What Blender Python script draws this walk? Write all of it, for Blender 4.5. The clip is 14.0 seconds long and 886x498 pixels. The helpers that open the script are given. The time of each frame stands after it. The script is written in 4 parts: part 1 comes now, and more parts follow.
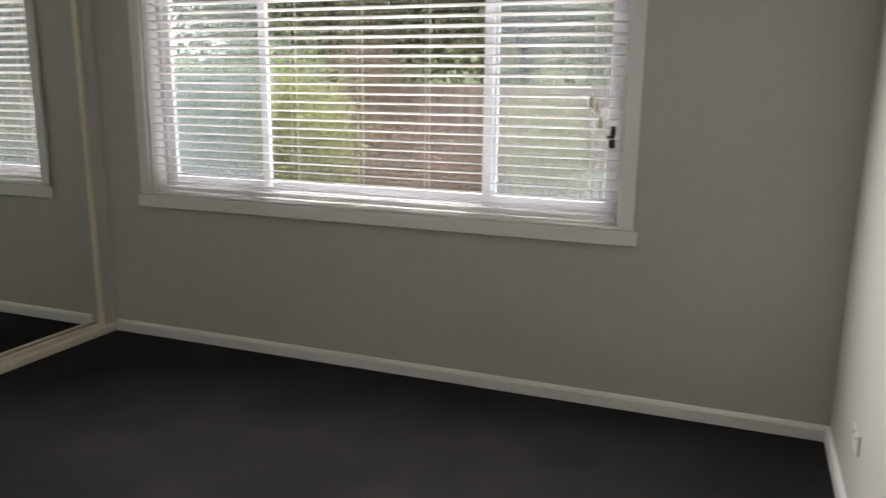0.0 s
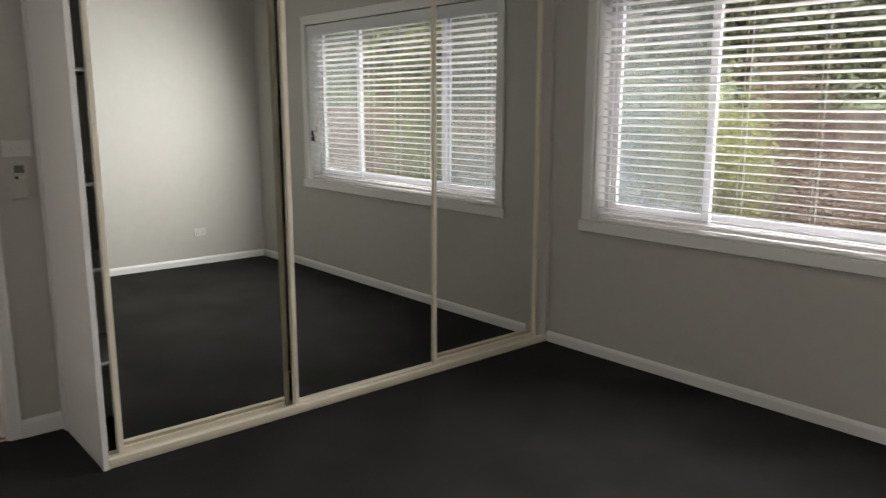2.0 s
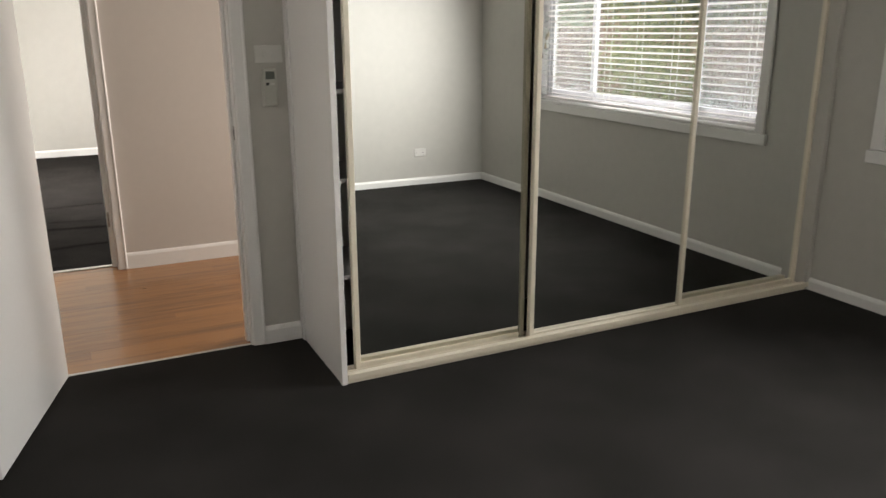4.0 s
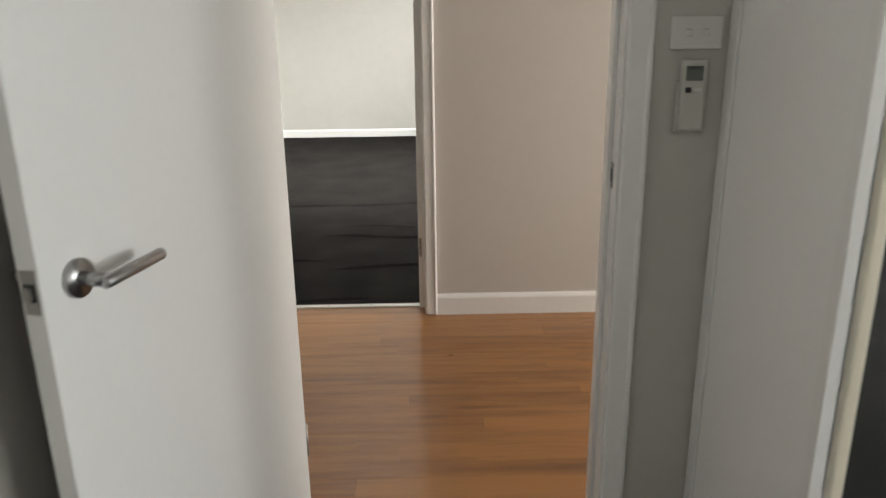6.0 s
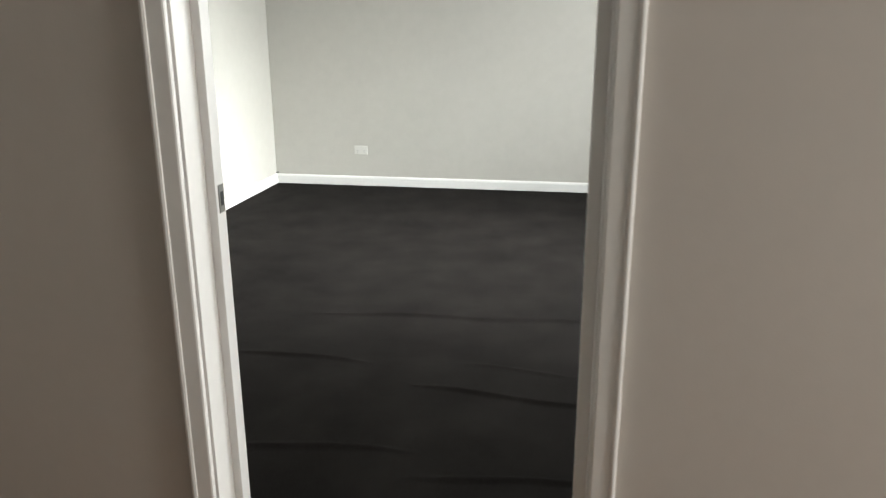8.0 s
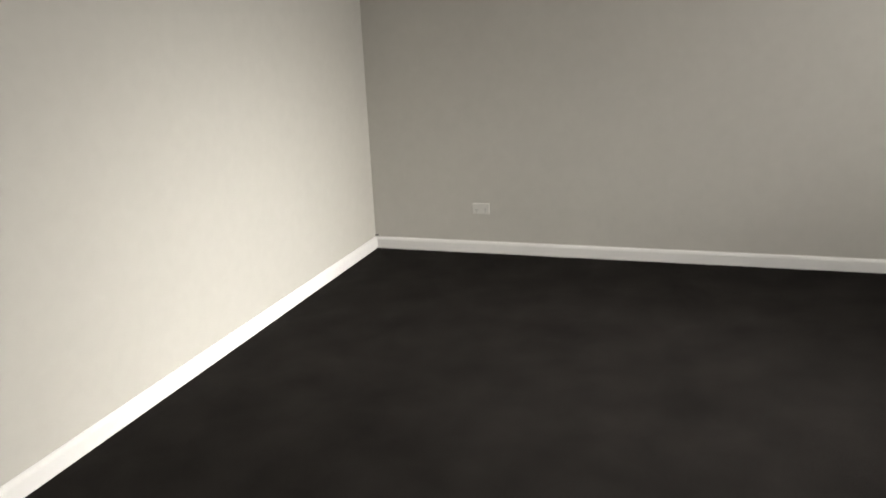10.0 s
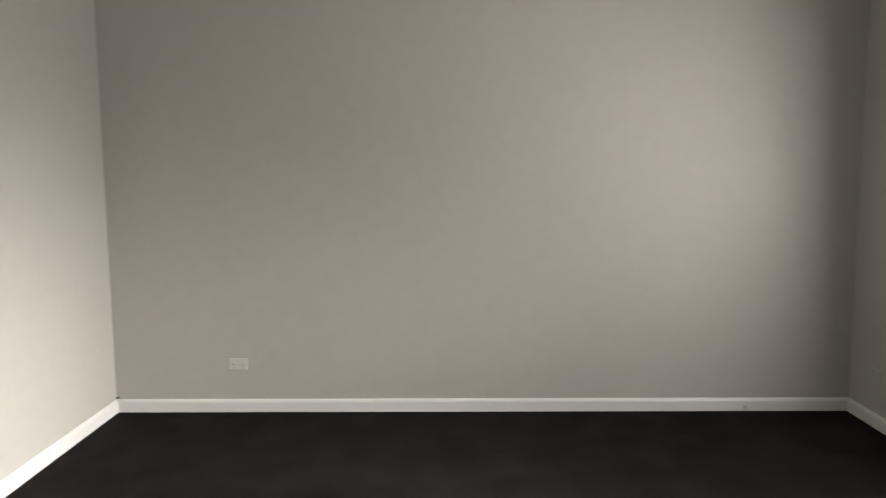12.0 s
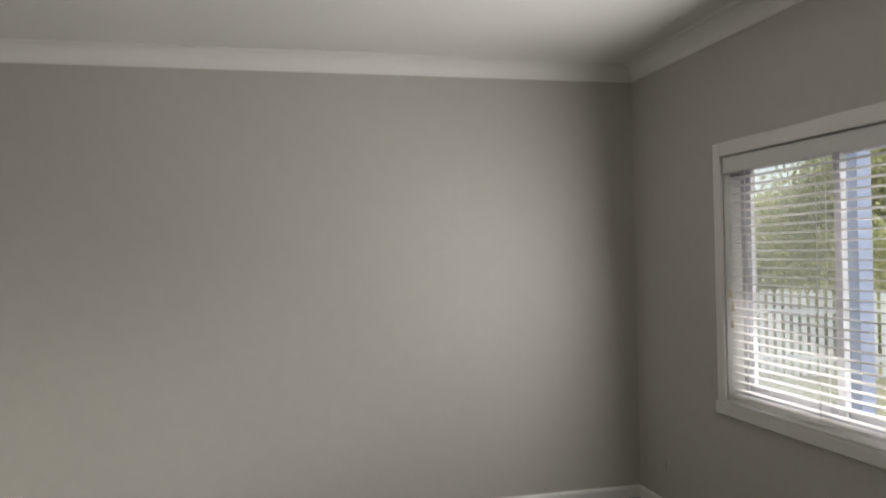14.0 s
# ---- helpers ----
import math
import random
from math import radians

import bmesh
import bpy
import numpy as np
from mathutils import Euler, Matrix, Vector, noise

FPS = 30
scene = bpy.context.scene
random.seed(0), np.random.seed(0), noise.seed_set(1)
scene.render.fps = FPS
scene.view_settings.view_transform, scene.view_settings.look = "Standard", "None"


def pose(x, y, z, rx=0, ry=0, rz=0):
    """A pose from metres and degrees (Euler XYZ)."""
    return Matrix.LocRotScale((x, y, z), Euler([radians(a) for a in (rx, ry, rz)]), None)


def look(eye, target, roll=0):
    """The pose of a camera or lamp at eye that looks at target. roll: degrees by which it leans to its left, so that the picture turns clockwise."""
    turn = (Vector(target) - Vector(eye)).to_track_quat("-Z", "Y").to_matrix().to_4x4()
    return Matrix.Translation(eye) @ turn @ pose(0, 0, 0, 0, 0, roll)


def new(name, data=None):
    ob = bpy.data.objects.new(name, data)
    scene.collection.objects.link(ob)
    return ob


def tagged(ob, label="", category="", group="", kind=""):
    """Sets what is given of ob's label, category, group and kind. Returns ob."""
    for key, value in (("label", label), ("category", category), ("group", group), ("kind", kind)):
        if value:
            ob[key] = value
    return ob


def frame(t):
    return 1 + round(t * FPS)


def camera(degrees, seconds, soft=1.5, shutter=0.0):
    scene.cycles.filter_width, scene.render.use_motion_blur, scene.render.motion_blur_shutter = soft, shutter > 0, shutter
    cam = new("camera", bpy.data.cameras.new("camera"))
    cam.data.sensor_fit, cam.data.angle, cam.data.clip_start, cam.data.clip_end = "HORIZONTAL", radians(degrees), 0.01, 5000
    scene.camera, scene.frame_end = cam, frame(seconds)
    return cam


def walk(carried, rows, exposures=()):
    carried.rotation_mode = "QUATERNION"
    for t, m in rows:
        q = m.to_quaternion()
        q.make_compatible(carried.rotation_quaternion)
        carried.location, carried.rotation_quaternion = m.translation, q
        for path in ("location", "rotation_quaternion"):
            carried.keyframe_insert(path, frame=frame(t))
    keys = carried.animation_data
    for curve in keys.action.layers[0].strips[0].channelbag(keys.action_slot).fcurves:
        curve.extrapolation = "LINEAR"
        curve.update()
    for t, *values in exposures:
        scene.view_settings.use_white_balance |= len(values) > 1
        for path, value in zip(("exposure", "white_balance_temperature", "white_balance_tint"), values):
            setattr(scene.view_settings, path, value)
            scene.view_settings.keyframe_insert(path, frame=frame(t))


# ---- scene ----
cam = camera(60.0, 14.0, soft=1.3, shutter=0.3)
EXPOSURES = [(0, 1.91, 6400, 11), (2.7, 1.93, 6450, 11), (4.8, 2.55, 6500, 10), (5.5, 2.42, 6400, 9), (6.0, 2.28, 6250, 7), (6.6, 2.05, 6150, 6), (7.7, 2.06, 5950, 4), (8.7, 1.35, 6250, 6), (9.8, 1.05, 6500, 10), (11.0, 0.84, 6500, 10), (12.0, 1.06, 6450, 11), (13.0, 1.2, 6400, 10), (13.5, 1.1, 6400, 10), (14, 0.88, 6400, 10)]
PATH = [
    (0, (3.277, -3.27, 1.409), (2.567, -1.449, 0.987), 0.6),
    (0.5, (3.295, -3.279, 1.491), (2.301, -1.609, 1.018), -0.6),
    (1, (3.238, -3.366, 1.507), (2.05, -1.823, 1.05), -0.9),
    (1.5, (3.175, -3.463, 1.514), (1.837, -2.037, 1.094), -0.6),
    (2, (3.109, -3.55, 1.479), (1.619, -2.269, 1.105), -0.0),
    (2.5, (3.099, -3.558, 1.485), (1.474, -2.448, 1.127), 0.1),
    (2.7, (3.053, -3.595, 1.495), (1.396, -2.536, 1.132), 0.6),
    (4.8, (2.288, -3.517, 1.329), (0.505, -2.964, 0.612), -1.4),
    (5, (2.117, -3.455, 1.345), (0.293, -3.046, 0.632), -1.3),
    (5.5, (1.666, -3.425, 1.341), (-0.218, -3.278, 0.687), -0.7),
    (6, (1.163, -3.37, 1.357), (-0.741, -3.341, 0.745), -0.7),
    (6.5, (0.679, -3.309, 1.364), (-1.228, -3.419, 0.774), 0.5),
    (7, (0.144, -3.334, 1.352), (-1.762, -3.539, 0.781), -0.5),
    (7.5, (-0.267, -3.363, 1.347), (-2.17, -3.62, 0.788), -0.4),
    (9.8, (-2.132, -3.915, 1.469), (-3.922, -4.576, 0.872), -2.2),
    (10, (-2.198, -3.941, 1.481), (-4.018, -4.559, 0.928), -2.5),
    (10.5, (-2.278, -4.023, 1.51), (-4.166, -4.554, 1.118), -1.7),
    (11, (-2.276, -4.04, 1.549), (-4.212, -4.461, 1.272), -1.4),
    (11.5, (-2.331, -4.017, 1.557), (-4.3, -4.286, 1.33), -0.9),
    (12, (-2.355, -3.948, 1.556), (-4.342, -3.976, 1.331), -0.4),
    (12.5, (-2.347, -3.847, 1.565), (-4.321, -3.643, 1.322), -0.7),
    (13, (-2.37, -3.854, 1.556), (-4.314, -3.446, 1.32), -0.6),
    (13.5, (-2.335, -3.797, 1.564), (-4.272, -3.33, 1.389), -0.5),
    (14, (-2.33, -3.903, 1.646), (-4.278, -3.451, 1.659), -1.2),
]
walk(cam, [(t, look(eye, target, roll)) for t, eye, target, roll in PATH], EXPOSURES)

# world, sun and exposure
world = bpy.data.worlds.new("world")
scene.world = world
world.use_nodes = True
wn = world.node_tree
sky = wn.nodes.new("ShaderNodeTexSky")
sky.sky_type = "NISHITA"
sky.sun_disc = False
sky.sun_elevation = radians(63)
sky.sun_rotation = radians(30)
sky.air_density = 1.0
sky.dust_density = 1.0
background = wn.nodes["Background"]
background.inputs["Strength"].default_value = 0.15
cloud = wn.nodes.new("ShaderNodeHueSaturation")
cloud.inputs["Saturation"].default_value = 0.3
wn.links.new(sky.outputs["Color"], cloud.inputs["Color"])
wn.links.new(cloud.outputs["Color"], background.inputs["Color"])

sun_data = bpy.data.lights.new("sun", "SUN")
sun_data.energy = 5.0
sun_data.angle = radians(85)
sun_data.color = (1.0, 0.97, 0.93)
sun = new("sun", sun_data)
sun.matrix_world = look((3, 10.4, 23.6), (-3, 0, 0))


def light_panel(name, at, width, height, power, tilt, spread, colour, turn=0):
    """An added lamp panel sending light inwards and downwards, in place of sky light."""
    d = bpy.data.lights.new(name, "AREA")
    d.shape, d.size, d.size_y = "RECTANGLE", width, height
    d.energy, d.spread, d.color = power, radians(spread), colour
    ob = new(name, d)
    ob.matrix_world = pose(*at, 0, 0, turn) @ pose(0, 0, 0, -(90 - tilt))
    return ob


for i in range(3):
    light_panel("skylight_bedroom", (0.78 + 0.78 * i, -0.22, 1.47), 0.7, 1.2, 6.1, 10, 142, (1.0, 0.975, 0.935), turn=25)
light_panel("skylight_room", (-4.78, -1.66, 1.47), 2.4, 1.2, 22, 22, 55, (1.0, 0.965, 0.90), turn=-8)
for i in range(3):
    light_panel("skylight_room", (-5.58 + 0.8 * i, -1.63, 1.47), 0.78, 1.2, 10.6, 3, 176, (1.0, 0.965, 0.90), turn=-2)
# Fill lamp added before the closed hall end; it has no opening.
light_panel("hall_fill_light", (-1.39, -0.22, 1.1), 1.1, 1.9, 10.5, -4, 110, (1.0, 0.90, 0.80))


# ---------------------------------------------------------------- materials
def material(name, colour, rough=0.6, metal=0.0, spread=0.06, coarse=2.0, fine=60.0, bump=0.0, bump_scale=200.0, random_tint=0.0):
    """Paint-like surface: colour varied at a coarse and a fine scale, with fine relief."""
    m = bpy.data.materials.new(name)
    m.use_nodes = True
    t = m.node_tree
    b = t.nodes["Principled BSDF"]
    b.inputs["Roughness"].default_value = rough
    b.inputs["Metallic"].default_value = metal
    co = t.nodes.new("ShaderNodeTexCoord")
    n1 = t.nodes.new("ShaderNodeTexNoise")
    n1.inputs["Scale"].default_value = coarse
    n1.inputs["Detail"].default_value = 4
    n2 = t.nodes.new("ShaderNodeTexNoise")
    n2.inputs["Scale"].default_value = fine
    n2.inputs["Detail"].default_value = 3
    add = t.nodes.new("ShaderNodeMath")
    add.operation = "ADD"
    half = t.nodes.new("ShaderNodeMath")
    half.operation = "MULTIPLY"
    half.inputs[1].default_value = 0.5
    ramp = t.nodes.new("ShaderNodeMapRange")
    ramp.inputs["From Min"].default_value = 0.3
    ramp.inputs["From Max"].default_value = 0.7
    ramp.inputs["To Min"].default_value = 1 - spread
    ramp.inputs["To Max"].default_value = 1 + spread
    mul = t.nodes.new("ShaderNodeVectorMath")
    mul.operation = "SCALE"
    mul.inputs[0].default_value = colour
    for n in (n1, n2):
        t.links.new(co.outputs["Object"], n.inputs["Vector"])
    t.links.new(n1.outputs["Fac"], add.inputs[0])
    t.links.new(n2.outputs["Fac"], add.inputs[1])
    t.links.new(add.outputs[0], half.inputs[0])
    t.links.new(half.outputs[0], ramp.inputs["Value"])
    out = ramp.outputs[0]
    if random_tint:
        info = t.nodes.new("ShaderNodeObjectInfo")
        r = t.nodes.new("ShaderNodeMapRange")
        r.inputs["To Min"].default_value = 1 - random_tint
        r.inputs["To Max"].default_value = 1 + random_tint
        t.links.new(info.outputs["Random"], r.inputs["Value"])
        m2 = t.nodes.new("ShaderNodeMath")
        m2.operation = "MULTIPLY"
        t.links.new(out, m2.inputs[0])
        t.links.new(r.outputs[0], m2.inputs[1])
        out = m2.outputs[0]
    t.links.new(out, mul.inputs["Scale"])
    t.links.new(mul.outputs[0], b.inputs["Base Color"])
    if bump:
        n3 = t.nodes.new("ShaderNodeTexNoise")
        n3.inputs["Scale"].default_value = bump_scale
        n3.inputs["Detail"].default_value = 2
        bp = t.nodes.new("ShaderNodeBump")
        bp.inputs["Strength"].default_value = bump
        bp.inputs["Distance"].default_value = 0.004
        t.links.new(co.outputs["Object"], n3.inputs["Vector"])
        t.links.new(n3.outputs["Fac"], bp.inputs["Height"])
        t.links.new(bp.outputs[0], b.inputs["Normal"])
    return m


def wood(name, dark, light, axis="y", random_tint=0.3, rough=0.3, coat=0.0):
    """Sawn boards: long grain along one axis, tone varied from board to board."""
    m = bpy.data.materials.new(name)
    m.use_nodes = True
    t = m.node_tree
    b = t.nodes["Principled BSDF"]
    b.inputs["Roughness"].default_value = rough
    co = t.nodes.new("ShaderNodeTexCoord")
    info = t.nodes.new("ShaderNodeObjectInfo")
    shift = t.nodes.new("ShaderNodeVectorMath")
    shift.operation = "MULTIPLY_ADD"
    shift.inputs[1].default_value = {"x": (1, 14, 14), "y": (14, 1, 14), "z": (14, 14, 1)}[axis]
    comb = t.nodes.new("ShaderNodeCombineXYZ")
    far = t.nodes.new("ShaderNodeMath")
    far.operation = "MULTIPLY"
    far.inputs[1].default_value = 90
    t.links.new(info.outputs["Random"], far.inputs[0])
    for i in range(3):
        t.links.new(far.outputs[0], comb.inputs[i])
    t.links.new(co.outputs["Object"], shift.inputs[0])
    t.links.new(comb.outputs[0], shift.inputs[2])
    n1 = t.nodes.new("ShaderNodeTexNoise")
    n1.inputs["Scale"].default_value = 2.2
    n1.inputs["Detail"].default_value = 6
    n1.inputs["Distortion"].default_value = 0.6
    t.links.new(shift.outputs[0], n1.inputs["Vector"])
    n2 = t.nodes.new("ShaderNodeTexNoise")
    n2.inputs["Scale"].default_value = 14
    n2.inputs["Detail"].default_value = 3
    t.links.new(shift.outputs[0], n2.inputs["Vector"])
    mix = t.nodes.new("ShaderNodeMath")
    mix.operation = "MULTIPLY_ADD"
    mix.inputs[1].default_value = 0.35
    t.links.new(n2.outputs["Fac"], mix.inputs[0])
    t.links.new(n1.outputs["Fac"], mix.inputs[2])
    tone = t.nodes.new("ShaderNodeMath")
    tone.operation = "MULTIPLY_ADD"
    tone.inputs[1].default_value = random_tint
    t.links.new(info.outputs["Random"], tone.inputs[0])
    t.links.new(mix.outputs[0], tone.inputs[2])
    ramp = t.nodes.new("ShaderNodeValToRGB")
    ramp.color_ramp.elements[0].position = 0.42
    ramp.color_ramp.elements[0].color = (*dark, 1)
    ramp.color_ramp.elements[1].position = 0.98
    ramp.color_ramp.elements[1].color = (*light, 1)
    t.links.new(tone.outputs[0], ramp.inputs[0])
    t.links.new(ramp.outputs[0], b.inputs["Base Color"])
    b.inputs["Coat Weight"].default_value = coat
    b.inputs["Coat Roughness"].default_value = 0.13
    bp = t.nodes.new("ShaderNodeBump")
    bp.inputs["Strength"].default_value = 0.08
    bp.inputs["Distance"].default_value = 0.003
    t.links.new(mix.outputs[0], bp.inputs["Height"])
    t.links.new(bp.outputs[0], b.inputs["Normal"])
    return m


def foliage(name, a, c):
    """Leaves: tone by clump, with some light passing through."""
    m = bpy.data.materials.new(name)
    m.use_nodes = True
    t = m.node_tree
    b = t.nodes["Principled BSDF"]
    b.inputs["Roughness"].default_value = 0.55
    geo = t.nodes.new("ShaderNodeNewGeometry")
    ramp = t.nodes.new("ShaderNodeValToRGB")
    ramp.color_ramp.elements[0].color = (*a, 1)
    ramp.color_ramp.elements[1].color = (*c, 1)
    t.links.new(geo.outputs["Random Per Island"], ramp.inputs[0])
    t.links.new(ramp.outputs[0], b.inputs["Base Color"])
    tr = t.nodes.new("ShaderNodeBsdfTranslucent")
    t.links.new(ramp.outputs[0], tr.inputs["Color"])
    mix = t.nodes.new("ShaderNodeMixShader")
    mix.inputs[0].default_value = 0.62
    t.links.new(b.outputs[0], mix.inputs[1])
    t.links.new(tr.outputs[0], mix.inputs[2])
    t.links.new(mix.outputs[0], t.nodes["Material Output"].inputs["Surface"])
    return m


def slat_material():
    m = material("blind_slat", (0.81, 0.80, 0.81), 0.4, spread=0.02)
    t = m.node_tree
    tr = t.nodes.new("ShaderNodeBsdfTranslucent")
    tr.inputs["Color"].default_value = (0.86, 0.83, 0.80, 1)
    mix = t.nodes.new("ShaderNodeMixShader")
    mix.inputs[0].default_value = 0.31
    t.links.new(t.nodes["Principled BSDF"].outputs[0], mix.inputs[1])
    t.links.new(tr.outputs[0], mix.inputs[2])
    t.links.new(mix.outputs[0], t.nodes["Material Output"].inputs["Surface"])
    return m


def glass_material():
    m = bpy.data.materials.new("window_glass")
    m.use_nodes = True
    b = m.node_tree.nodes["Principled BSDF"]
    b.inputs["Base Color"].default_value = (0.95, 0.98, 0.97, 1)
    b.inputs["Roughness"].default_value = 0.0
    b.inputs["IOR"].default_value = 1.45
    b.inputs["Transmission Weight"].default_value = 1.0
    return m


def screen_material():
    m = bpy.data.materials.new("fly_screen_haze")
    m.use_nodes = True
    t = m.node_tree
    # Mesh colour kept pale so the screen also lays haze over the view.
    d = t.nodes.new("ShaderNodeBsdfDiffuse")
    d.inputs["Color"].default_value = (0.52, 0.54, 0.60, 1)
    tp = t.nodes.new("ShaderNodeBsdfTransparent")
    mix = t.nodes.new("ShaderNodeMixShader")
    mix.inputs[0].default_value = 0.2
    t.links.new(tp.outputs[0], mix.inputs[1])
    t.links.new(d.outputs[0], mix.inputs[2])
    t.links.new(mix.outputs[0], t.nodes["Material Output"].inputs["Surface"])
    return m


def pile(m, fuzz=0.0):
    """Cut pile hardly shines; its fibre tips catch light at low angles."""
    b = m.node_tree.nodes["Principled BSDF"]
    b.inputs["Specular IOR Level"].default_value = 0.04
    b.inputs["Sheen Weight"].default_value = fuzz
    b.inputs["Sheen Roughness"].default_value = 0.5
    b.inputs["Sheen Tint"].default_value = (0.55, 0.54, 0.52, 1)
    return m


WALL = material("wall_paint", (0.47, 0.455, 0.42), 0.55, spread=0.04, coarse=0.9, fine=14, bump=0.06, bump_scale=160)
HALL_WALL = material("hall_wall_paint", (0.485, 0.452, 0.418), 0.55, spread=0.025, coarse=1.2, fine=25, bump=0.06, bump_scale=160)
CEILING = material("ceiling_paint", (0.78, 0.77, 0.75), 0.7, spread=0.02, coarse=1.0, fine=30)
TRIM = material("trim_gloss_paint", (0.73, 0.72, 0.705), 0.35, spread=0.03, coarse=3.0, fine=40)
DOOR = material("door_paint", (0.72, 0.715, 0.70), 0.4, spread=0.02, coarse=1.5, fine=50, bump=0.03, bump_scale=90)
PANEL = material("wardrobe_board", (0.76, 0.75, 0.74), 0.45, spread=0.02, coarse=2.0, fine=60)
CARPET = pile(material("charcoal_carpet", (0.0205, 0.0192, 0.0182), 0.95, spread=0.6, coarse=2.2, fine=260, bump=0.9, bump_scale=420), 0.045)
# Bedroom carpet's tone darkened, putting the second room's shade into the colour.
ROOM_CARPET = pile(material("room_shade_carpet", (0.0150, 0.0132, 0.0124), 0.95, spread=0.6, coarse=3.4, fine=240, bump=0.9, bump_scale=420))
FRAME = material("cream_metal", (0.72, 0.66, 0.54), 0.35, spread=0.03, coarse=4, fine=40)
STEEL = material("brushed_steel", (0.33, 0.32, 0.30), 0.35, 1.0, spread=0.05, coarse=10, fine=200)
CHROME = material("satin_chrome", (0.42, 0.42, 0.42), 0.33, 1.0, spread=0.04, coarse=10, fine=120)
MIRROR = material("mirror_silver", (0.86, 0.88, 0.86), 0.0, 1.0, spread=0.0)
PLASTIC = material("white_plastic", (0.60, 0.59, 0.56), 0.35, spread=0.02, coarse=8, fine=60)
GREY_LCD = material("grey_display", (0.10, 0.11, 0.10), 0.3, spread=0.03)
BLACK = material("black_plastic", (0.012, 0.012, 0.013), 0.5, spread=0.1)
ALU = material("white_aluminium", (0.68, 0.68, 0.72), 0.35, spread=0.02, coarse=5, fine=50)
VALANCE = material("blind_valance", (0.66, 0.66, 0.67), 0.45, spread=0.02, coarse=5, fine=50)
CORD = material("blind_cord", (0.74, 0.72, 0.68), 0.8, spread=0.05, coarse=30, fine=200)
WOOD_KNOB = material("tassel_plastic", (0.62, 0.55, 0.42), 0.4, spread=0.05)
OLIVE = material("dark_olive", (0.27, 0.245, 0.18), 0.6, spread=0.15, coarse=8, fine=120)
# Duller cream plastic, close to the wall colour.
CREAM_PLASTIC = material("cream_plastic", (0.47, 0.465, 0.42), 0.4, spread=0.03, coarse=8, fine=60)
STRIP = material("threshold_metal", (0.66, 0.65, 0.62), 0.35, 0.6, spread=0.05, coarse=10, fine=100)
SLAT = slat_material()
GLASS = glass_material()
SCREEN = screen_material()
BOARD = wood("timber_board", (0.125, 0.049, 0.012), (0.325, 0.145, 0.040), "y", 0.30, 0.36, 0.45)
SUBFLOOR = material("subfloor", (0.06, 0.035, 0.02), 0.8, spread=0.2)
PALING = wood("weathered_paling", (0.20, 0.14, 0.12), (0.40, 0.30, 0.26), "z", 0.3, 0.8)
PICKET = material("white_picket", (0.72, 0.72, 0.73), 0.6, spread=0.06, coarse=6, fine=60)
BLUE = material("blue_grey_paint", (0.34, 0.38, 0.54), 0.5, spread=0.06, coarse=4, fine=60)
SOIL = material("garden_ground", (0.16, 0.15, 0.09), 0.9, spread=0.4, coarse=0.6, fine=9, bump=0.6, bump_scale=20)
ROOF = material("roof_metal", (0.20, 0.20, 0.21), 0.5, spread=0.1, coarse=2, fine=30)
WOODS = material("distant_foliage", (0.20, 0.23, 0.14), 0.9, spread=0.45, coarse=0.35, fine=2.5, bump=0.0)
BARK = material("bark", (0.10, 0.075, 0.055), 0.9, spread=0.3, coarse=4, fine=40, bump=0.6, bump_scale=30)
# Yellow-green leaves lightened, adding brightness that the daylight does not give them.
LEAF_PALE = foliage("lightened_yellow_green_leaves", (0.30, 0.32, 0.15), (0.60, 0.58, 0.30))
LEAF_GREEN = foliage("green_leaves", (0.15, 0.17, 0.09), (0.32, 0.33, 0.18))
LEAF_LIGHT = foliage("yellow_green_leaves", (0.21, 0.23, 0.10), (0.44, 0.43, 0.20))
LEAF_RUST = foliage("rust_leaves", (0.29, 0.20, 0.16), (0.42, 0.31, 0.25))
LEAF_BLUE = foliage("blue_green_leaves", (0.17, 0.22, 0.20), (0.34, 0.40, 0.36))


# ---------------------------------------------------------------- builders
def link(name, bm, mat, smooth=False):
    me = bpy.data.meshes.new(name)
    bm.to_mesh(me)
    bm.free()
    me.materials.append(mat)
    if smooth:
        for p in me.polygons:
            p.use_smooth = True
    return new(name, me)


def part(name, bm, mat, parent, label="", smooth=False):
    ob = link(name, bm, mat, smooth)
    ob.parent = parent
    if label:
        tagged(ob, label)
    return ob


def box(bm, x0, x1, y0, y1, z0, z1, bevel=0.0, seg=1):
    v = [bm.verts.new((x, y, z)) for x in (x0, x1) for y in (y0, y1) for z in (z0, z1)]
    f = [bm.faces.new([v[i] for i in q]) for q in ((0, 1, 3, 2), (4, 6, 7, 5), (0, 4, 5, 1), (2, 3, 7, 6), (0, 2, 6, 4), (1, 5, 7, 3))]
    if bevel:
        edges = list({e for q in f for e in q.edges})
        bmesh.ops.bevel(bm, geom=edges, offset=bevel, segments=seg, affect="EDGES", profile=0.5)
    return bm


def boxed(x0, x1, y0, y1, z0, z1, bevel=0.0, seg=1):
    return box(bmesh.new(), x0, x1, y0, y1, z0, z1, bevel, seg)


